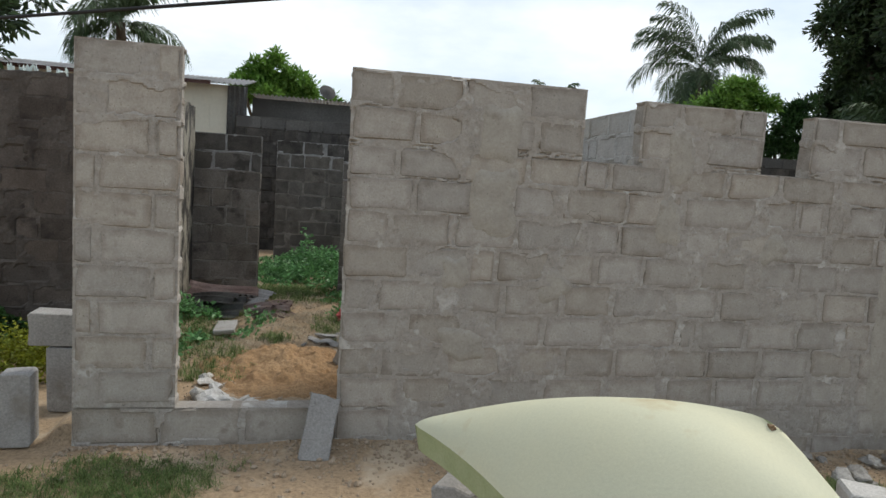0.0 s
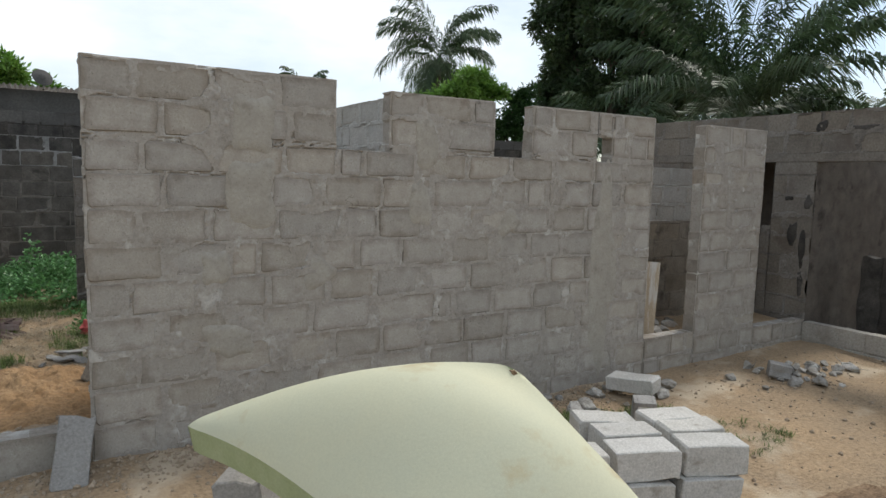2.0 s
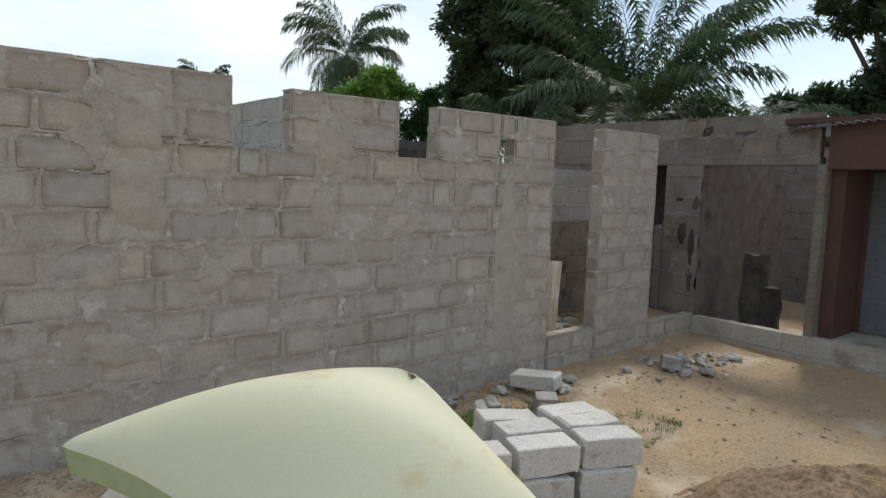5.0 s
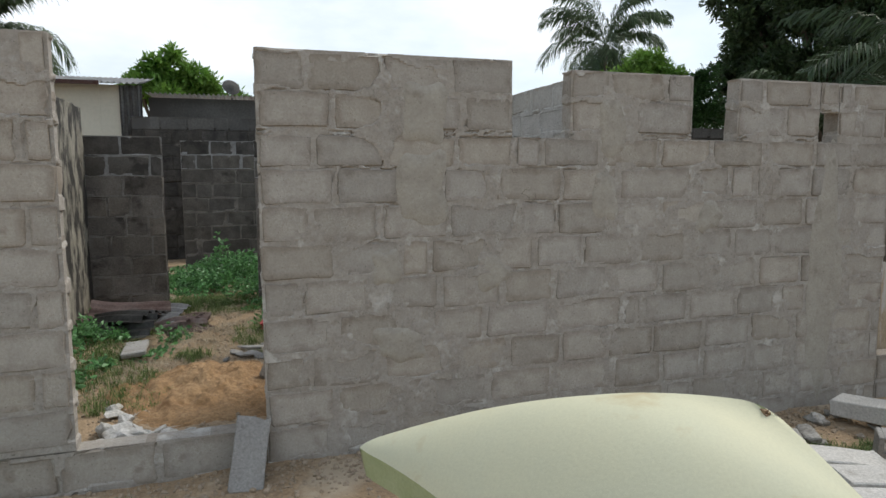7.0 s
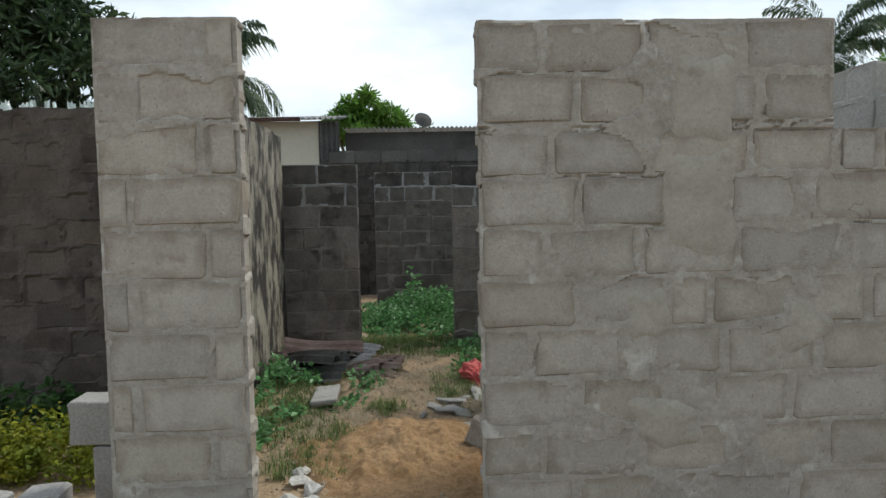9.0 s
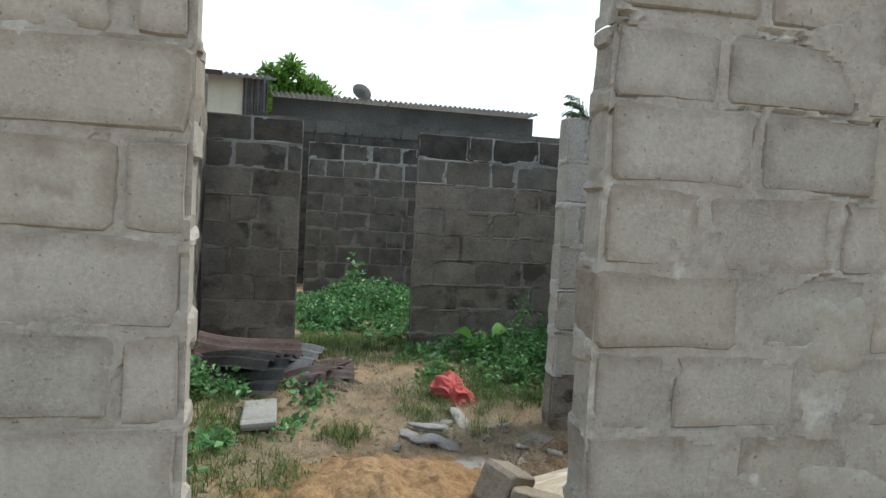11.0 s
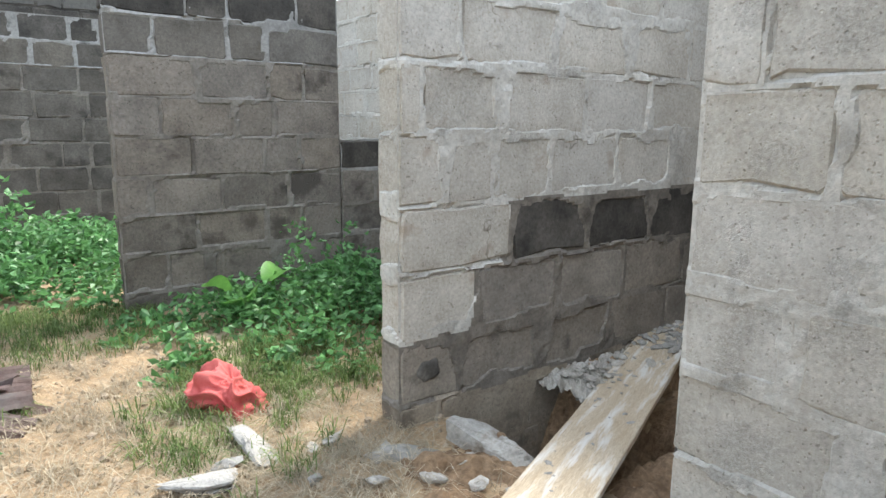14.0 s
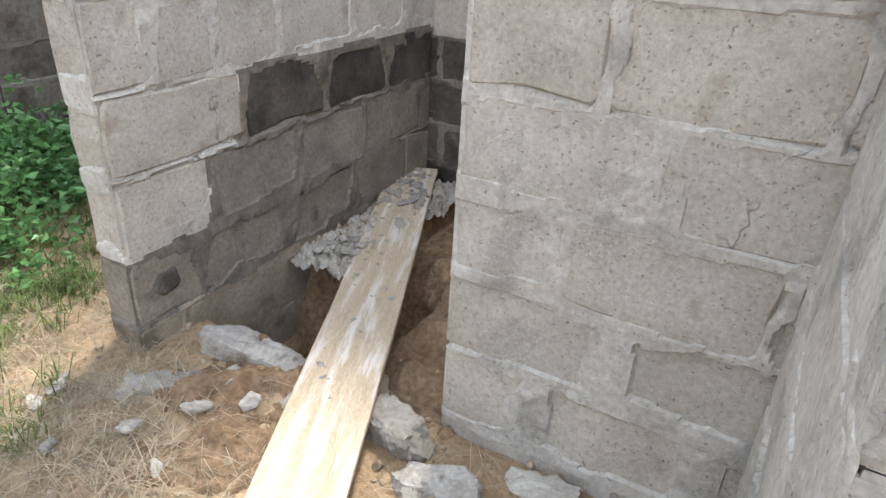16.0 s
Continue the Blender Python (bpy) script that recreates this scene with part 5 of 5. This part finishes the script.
def palm(name, label, base, heart, fronds, length, seed, mat=None, width=0.5, droop=0.9, rise=(10, 80), per=64, blade=0.032, hang=0.38):
    root = thing(name, label, "palm tree", pose(0, 0, 0))
    rng = np.random.default_rng(seed)
    trunk(root, base, heart, 0.17, 0.12, seed=seed, bow=0.5, segs=16)
    vs, fs = [], []
    for k in range(fronds):
        az = 2 * math.pi * (k * 0.382 + rng.uniform(-0.03, 0.03))
        el = radians(rise[0] + (rise[1] - rise[0]) * ((k * 0.7549 + 0.13) % 1.0))
        L = length * rng.uniform(0.8, 1.1)
        p = np.array(heart, dtype=float)
        out = np.array([math.cos(az), math.sin(az), 0])
        side = np.array([-math.sin(az), math.cos(az), 0])
        prev = p
        cur = el
        stepl = L / per
        for i in range(per):
            f = i / per
            cur -= droop * (0.4 + 1.5 * f) / per * 2.0
            dirv = out * math.cos(cur) + np.array([0, 0, math.sin(cur)])
            upv = -out * math.sin(cur) + np.array([0, 0, math.cos(cur)])
            nxt = prev + dirv * stepl
            w = 0.016 * (1 - f) + 0.004
            base_i = len(vs)
            vs += [prev + side * w, prev - side * w, nxt - side * w * 0.9, nxt + side * w * 0.9]
            fs += [(base_i, base_i + 1, base_i + 2), (base_i, base_i + 2, base_i + 3)]
            if f > 0.12:
                ll = width * math.sin(math.pi * min(1, (f - 0.08) * 1.02)) ** 0.6 * rng.uniform(0.75, 1.1) + 0.03
                for s in (1, -1):
                    ld = side * s * 0.75 + dirv * (0.5 + 0.5 * f) + upv * rng.uniform(-0.25, 0.35)
                    ld /= np.linalg.norm(ld)
                    mid_ = prev + ld * ll * 0.55
                    tip = prev + ld * ll + np.array([0, 0, -hang * ll * rng.uniform(0.5, 1.3)])
                    wd = dirv * blade
                    base_i = len(vs)
                    vs += [prev, mid_ + wd, tip, mid_ - wd]
                    fs += [(base_i, base_i + 1, base_i + 3), (base_i + 1, base_i + 2, base_i + 3)]
            prev = nxt
    hold(new("crown", mesh_from("crown", np.array(vs), fs, mat or M_PALM)), root)
    return root


palm("coconut_palm", "tall coconut palm with drooping dark green fronds", (15.9, 20.3, 0), (15.4, 20.0, 6.75), 34, 3.1, 51, width=0.72, droop=0.62, rise=(-40, 86), per=90, blade=0.026, hang=0.6)
palm("coconut_palm", "small distant coconut palm", (10.2, 22, 0), (10.0, 21.6, 4.9), 18, 1.4, 52, width=0.45, droop=0.5, rise=(-20, 80), per=40, blade=0.035)
palm("coconut_palm", "coconut palm behind the shed", (-5.2, 16.2, 0), (-4.85, 16.0, 5.45), 28, 2.2, 53, width=0.55, droop=0.66, rise=(-30, 82), per=60, blade=0.03, hang=0.7)
palm("oil_palm", "broad oil palm with long arching feathery fronds", (13.8, 4.6, 0), (13.8, 4.7, 3.1), 34, 4.3, 54, width=0.75, droop=0.42, rise=(12, 88), per=110, blade=0.026, hang=0.5)
palm("oil_palm", "oil palm crowded between the trees", (16.2, 6.0, 0), (16.2, 6.0, 3.0), 24, 2.8, 57, width=0.6, droop=0.55, rise=(5, 80), per=70, blade=0.028, hang=0.5)
palm("oil_palm", "oil palm behind the house with feathery fronds", (17.0, 3.6, 0), (17.0, 3.6, 2.9), 26, 2.5, 55, width=0.6, droop=0.6, rise=(5, 60), per=70, blade=0.024)
palm("oil_palm", "low oil palm in front of the dark tree", (12.0, 6.6, 0), (12.0, 6.6, 2.5), 14, 1.9, 56, width=0.5, droop=0.7, rise=(15, 75), per=60, blade=0.022)
tree("mango_tree", "dense dark green mango tree", (15.6, 9.6, 0), [(15.5, 12.4, 7.0, 1.15, 1.1), (15.5, 11.0, 7.9, 1.3, 1.3), (15.8, 9.3, 7.7, 1.3, 1.3), (15.6, 8.2, 6.8, 1.0, 1.1), (15.4, 11.8, 5.7, 1.2, 1.1), (15.8, 10.1, 6.2, 1.4, 1.3), (15.9, 8.5, 5.7, 1.2, 1.1), (15.3, 12.4, 4.6, 0.85, 0.8), (15.5, 10.8, 4.3, 1.2, 1.0), (15.8, 9.0, 4.4, 1.3, 1.0), (16.2, 7.7, 4.4, 1.2, 1.0), (15.8, 8.4, 8.8, 1.2, 1.2), (15.6, 10.6, 9.4, 1.3, 1.3), (15.0, 11.6, 3.3, 1.3, 0.7), (15.6, 9.2, 3.2, 1.5, 0.8)], 95000, 0.19, M_MANGO, 61, 0.35)
tree("young_mango_tree", "rounded bright green young mango tree", (9.7, 9.4, 0), [(9.62, 9.2, 4.15, 0.55, 0.45), (9.0, 9.4, 3.72, 0.5, 0.38), (10.3, 9.0, 3.85, 0.55, 0.42), (9.65, 9.2, 3.7, 0.8, 0.42), (8.6, 9.5, 3.4, 0.4, 0.3)], 9000, 0.12, M_GREEN, 62, 0.12)
tree("mango_tree", "shaded green tree beside the young mango", (11.3, 9.4, 0), [(11.1, 9.2, 3.45, 0.5, 0.45), (11.4, 9.2, 3.7, 0.5, 0.4), (11.3, 9.3, 2.9, 0.7, 0.5), (10.7, 9.4, 3.1, 0.5, 0.4)], 8000, 0.11, M_SHADE_LEAF, 66, 0.12)
tree("shade_tree", "dark leafy tree behind the house", (19.6, 0.2, 0), [(19.0, 1.7, 6.0, 0.95, 0.75), (18.9, 2.6, 6.3, 0.55, 0.28), (19.4, 1.0, 5.3, 1.0, 0.75), (19.3, 1.0, 4.6, 1.0, 0.7), (19.0, 1.8, 4.0, 0.8, 0.55), (18.8, 2.7, 4.0, 0.7, 0.45), (18.6, 3.4, 3.8, 0.7, 0.4), (19.4, 1.2, 7.1, 1.0, 0.8), (19.2, 2.0, 7.2, 0.8, 0.6), (20.2, -0.4, 5.8, 1.3, 1.3), (20.2, -0.6, 4.0, 1.4, 1.0), (19.4, 1.6, 3.2, 1.5, 0.7)], 60000, 0.16, M_MANGO, 63, 0.25)
tree("leafy_tree", "bright green leafy tree behind the shed", (-0.6, 16.4, 0), [(-0.78, 16.3, 4.75, 0.62, 0.55), (-0.3, 16.4, 4.3, 0.6, 0.5), (-1.5, 16.2, 4.25, 0.6, 0.42), (0.25, 16.4, 4.0, 0.5, 0.36), (1.05, 16.4, 3.75, 0.35, 0.3), (-0.8, 16.4, 3.9, 1.1, 0.5)], 9000, 0.19, M_GREEN, 64, 0.15)
tree("mango_tree", "dark mango tree over the old wall", (-5.2, 7.2, 0), [(-4.6, 6.9, 4.4, 1.1, 0.9), (-3.9, 7.1, 3.9, 0.8, 0.7), (-5.6, 6.6, 5.0, 1.4, 1.2), (-6.6, 6.6, 4.0, 1.4, 1.2), (-4.8, 6.6, 3.3, 1.3, 0.6)], 20000, 0.16, M_MANGO, 65, 0.2)


# low plants
def weed_patch(name, label, areas, n, leaf, mat, seed, high=0.3, category="weeds"):
    rng = np.random.default_rng(seed)
    cs, ds = [], []
    for (x, y, rx, ry, h) in areas:
        k = int(n * rx * ry * h / sum(a[2] * a[3] * a[4] for a in areas))
        stems = max(6, k // 22)
        a, r = rng.uniform(0, 2 * math.pi, stems), np.sqrt(rng.uniform(0, 1, stems))
        sx, sy = x + np.cos(a) * r * rx, y + np.sin(a) * r * ry
        sh = h * (1 - 0.6 * r ** 2) * rng.uniform(0.5, 1.2, stems)
        i = rng.integers(0, stems, k)
        f = rng.uniform(0.1, 1, k) ** 0.7
        px = sx[i] + rng.normal(0, 0.045, k)
        py = sy[i] + rng.normal(0, 0.045, k)
        cs.append(np.stack([px, py, ground_z(px, py) + f * sh[i]], 1))
        ds.append(np.stack([rng.normal(0, 1, k), rng.normal(0, 1, k), rng.normal(0.25, 0.45, k)], 1))
    v, f = leaves(np.concatenate(cs), np.concatenate(ds), leaf, rng, ratio=0.62)
    ob = new(name, mesh_from(name, v, f, mat))
    return tagged(ob, label, category, kind="stuff")


weed_patch("weeds", "thick bright green leafy weeds behind the walls", [(0.55, 4.65, 0.5, 0.5, 0.22), (0.75, 5.5, 0.6, 0.6, 0.33), (0.3, 5.1, 0.4, 0.6, 0.26), (0.95, 4.3, 0.3, 0.3, 0.2), (1.5, 5.3, 0.8, 0.8, 0.32), (0.42, 5.2, 0.1, 0.1, 0.42)], 11000, 0.055, M_WEED, 71)
weed_patch("weeds", "leafy green weeds along the back wall", [(1.95, 3.45, 0.55, 0.42, 0.31), (1.55, 3.60, 0.35, 0.25, 0.2), (2.4, 3.5, 0.5, 0.4, 0.32), (1.98, 3.72, 0.06, 0.05, 0.55), (2.2, 3.6, 0.08, 0.08, 0.5), (1.75, 2.95, 0.35, 0.35, 0.14), (1.05, 3.2, 0.25, 0.35, 0.11), (1.2, 3.65, 0.25, 0.2, 0.12)], 5200, 0.05, M_WEED, 72)
weed_patch("weeds", "leafy weeds at the foot of the plastered wall", [(-0.54, 2.60, 0.11, 0.30, 0.26), (-0.30, 2.72, 0.13, 0.14, 0.18), (-0.58, 1.9, 0.09, 0.35, 0.13), (0.15, 2.55, 0.15, 0.12, 0.14), (-0.30, 1.85, 0.14, 0.2, 0.12), (0.12, 2.0, 0.09, 0.13, 0.12), (-0.42, 1.2, 0.14, 0.35, 0.14), (-0.42, 0.7, 0.12, 0.25, 0.12)], 1300, 0.055, M_WEED, 73)
weed_patch("tall_weed", "tall leafy weed standing above the others", [(0.60, 5.2, 0.07, 0.07, 0.58), (0.70, 5.1, 0.09, 0.09, 0.42)], 420, 0.06, M_WEED, 76)
weed_patch("tall_weed", "tall thin weeds against the back wall", [(1.98, 3.72, 0.07, 0.05, 0.6), (2.25, 3.62, 0.08, 0.08, 0.5)], 160, 0.045, M_WEED, 77)
weed_patch("bush", "small yellow-green ornamental bush", [(-1.55, 1.35, 0.34, 0.3, 0.42), (-1.2, 1.25, 0.2, 0.2, 0.46), (-1.95, 1.45, 0.35, 0.3, 0.36), (-2.4, 1.5, 0.3, 0.3, 0.34)], 5200, 0.043, M_YELLOW, 74, category="bush")
weed_patch("weeds", "dark broad-leaved plants at the foot of the old wall", [(-2.2, 2.2, 0.5, 0.2, 0.45), (-1.5, 2.25, 0.4, 0.15, 0.25), (-3.0, 2.2, 0.5, 0.2, 0.4)], 1500, 0.09, M_SHADE_LEAF, 75)


def grass_patch(name, label, areas, n, mat, seed, tall=0.09, lie=0.35, wide=0.0035, category="grass"):
    rng = np.random.default_rng(seed)
    tot = sum(a[2] * a[3] * a[4] for a in areas)
    vs = []
    for (x, y, rx, ry, d) in areas:
        k = int(n * rx * ry * d / tot)
        tufts = max(5, k // 14)
        a, r = rng.uniform(0, 2 * math.pi, tufts), rng.uniform(0, 1, tufts) ** 0.6
        tx, ty = x + np.cos(a) * r * rx, y + np.sin(a) * r * ry
        i = rng.integers(0, tufts, k)
        px, py = tx[i] + rng.normal(0, 0.022, k), ty[i] + rng.normal(0, 0.022, k)
        b = np.stack([px, py, ground_z(px, py) - 0.004], 1)
        h = tall * rng.uniform(0.4, 1.4, k)
        az = rng.uniform(0, 2 * math.pi, k)
        ln = lie * rng.uniform(0.3, 2.0, k)
        dx, dy = np.cos(az), np.sin(az)
        mid_ = b + np.stack([dx * h * ln * 0.35, dy * h * ln * 0.35, h * 0.6], 1)
        tip = b + np.stack([dx * h * ln, dy * h * ln, h * np.clip(1.05 - ln * 0.5, 0.08, 1)], 1)
        s = np.stack([-dy, dx, np.zeros(k)], 1) * wide
        vs.append(np.stack([b - s, b + s, mid_ + s * 0.8, tip, mid_ - s * 0.8], 1).reshape(-1, 3))
    v = np.concatenate(vs)
    i = np.arange(len(v) // 5)[:, None] * 5
    f = np.concatenate([i + np.array([[0, 1, 2]]), i + np.array([[0, 2, 4]]), i + np.array([[4, 2, 3]])], 0)
    ob = new(name, mesh_from(name, v, f, mat))
    return tagged(ob, label, category, kind="stuff")


grass_patch("grass", "short green grass on the yard ground", [(-0.35, -0.62, 0.62, 0.42, 1.0), (-1.2, -0.9, 0.6, 0.5, 0.6), (0.1, -0.35, 0.3, 0.15, 0.3), (4.7, -0.95, 0.35, 0.28, 2.6), (4.2, -0.8, 0.4, 0.3, 1.2), (-0.6, -1.4, 0.8, 0.5, 0.5), (5.1, -1.5, 0.3, 0.3, 0.2)], 20000, M_GRASS, 81, 0.06, lie=1.0, wide=0.002)
grass_patch("grass", "tufts of green grass on the trodden ground", [(0.42, 1.95, 0.16, 0.14, 1.2), (0.92, 2.5, 0.16, 0.35, 0.7), (1.45, 2.75, 0.5, 0.40, 0.9), (0.1, 3.0, 0.4, 0.35, 0.4), (0.45, 4.0, 0.45, 0.3, 1.0), (1.1, 2.15, 0.3, 0.3, 0.25), (-0.3, 2.2, 0.35, 0.6, 0.5), (0.55, 3.6, 0.6, 0.3, 0.5), (1.7, 3.2, 0.6, 0.4, 0.5), (0.0, 1.2, 0.35, 0.5, 0.5), (0.9, 3.9, 0.3, 0.2, 0.6)], 13000, M_GRASS, 82, 0.085, lie=0.8, wide=0.0022)
grass_patch("straw", "dry straw and dead grass strewn on the soil", [(0.55, 2.4, 1.0, 0.9, 1.0), (1.4, 2.4, 0.5, 0.5, 0.9), (1.3, 1.75, 0.4, 0.5, 0.9), (1.2, 1.6, 0.5, 0.4, 0.6), (0.0, 1.7, 0.6, 0.7, 0.6), (0.6, 3.3, 0.6, 0.5, 0.7), (1.5, 1.0, 0.35, 0.4, 0.5), (1.3, 2.1, 0.4, 0.4, 0.8), (0.9, 2.6, 0.5, 0.4, 0.8)], 11000, M_STRAW, 83, 0.05, lie=2.4, wide=0.0014, category="straw")

# broad-leaved plant
taro = thing("taro_plant", "broad-leaved plant with large bright green leaves", "plant", pose(1.62, 3.55, gz(1.62, 3.55)))
for n_, (x, y, z, rz, tilt, s) in enumerate(((-0.12, -0.10, 0.16, 200, 35, 0.14), (0.10, -0.05, 0.27, -20, 8, 0.13), (-0.20, 0.02, 0.22, 150, 30, 0.12))):
    bm = bmesh.new()
    tip = [bm.verts.new((math.sin(a) * s * 0.62 * (1 + 0.15 * math.cos(a)), -math.cos(a) * s + 0.02, 0.03 * math.sin(2 * a) - 0.05 * (1 - math.cos(a)) * s)) for a in [2 * math.pi * k / 18 for k in range(18)]]
    mid_ = bm.verts.new((0, 0.3 * s, -0.02))
    for a, b in zip(tip, tip[1:] + tip[:1]):
        bm.faces.new((a, b, mid_))
    part("leaf", bm, M_TARO, taro, smooth=True).matrix_basis = pose(x, y, z, tilt, 0, rz)
    bm = bmesh.new()
    box(bm, -0.006, 0.006, -0.006, 0.006, 0, 1)
    st_ = part("stalk", bm, M_TARO, taro)
    st_.matrix_basis = Matrix.LocRotScale((x * 0.4, y * 0.4, 0), Vector((x * 0.6, y * 0.6, z)).to_track_quat("Z", "Y"), (1, 1, Vector((x * 0.6, y * 0.6, z)).length))

# loose gravel and litter over the ground
rg = np.random.default_rng(91)
ico = bmesh.new()
bmesh.ops.create_icosphere(ico, subdivisions=1, radius=1)
iv, ifc = np.array([v.co[:] for v in ico.verts]), np.array([[v.index for v in f.verts] for f in ico.faces])
ico.free()
px = np.concatenate([rg.uniform(-1.5, 9, 1900), rg.normal(6.9, 0.7, 250), rg.uniform(-0.7, 5.6, 2200), rg.uniform(-0.6, 2.0, 2200)])
py = np.concatenate([rg.uniform(-4, -0.1, 1900), rg.normal(-0.8, 0.35, 250), -np.abs(rg.normal(0.05, 0.26, 2200)) - 0.02, rg.uniform(0.3, 3.6, 2200)])
sz = rg.uniform(0.003, 0.012, len(px)) * rg.choice([1, 1, 1, 1.9], len(px))
pz = ground_z(px, py) + sz * 0.2
gv = (iv[None] * sz[:, None, None] * rg.uniform(0.6, 1.3, (len(px), len(iv), 3)) + np.stack([px, py, pz], 1)[:, None]).reshape(-1, 3)
gf = (ifc[None] + (np.arange(len(px)) * len(iv))[:, None, None]).reshape(-1, 3)
tagged(new("gravel", mesh_from("gravel", gv, gf, M_GRAVEL)), "small stones and crumbs of mortar on the soil", "gravel", kind="stuff")
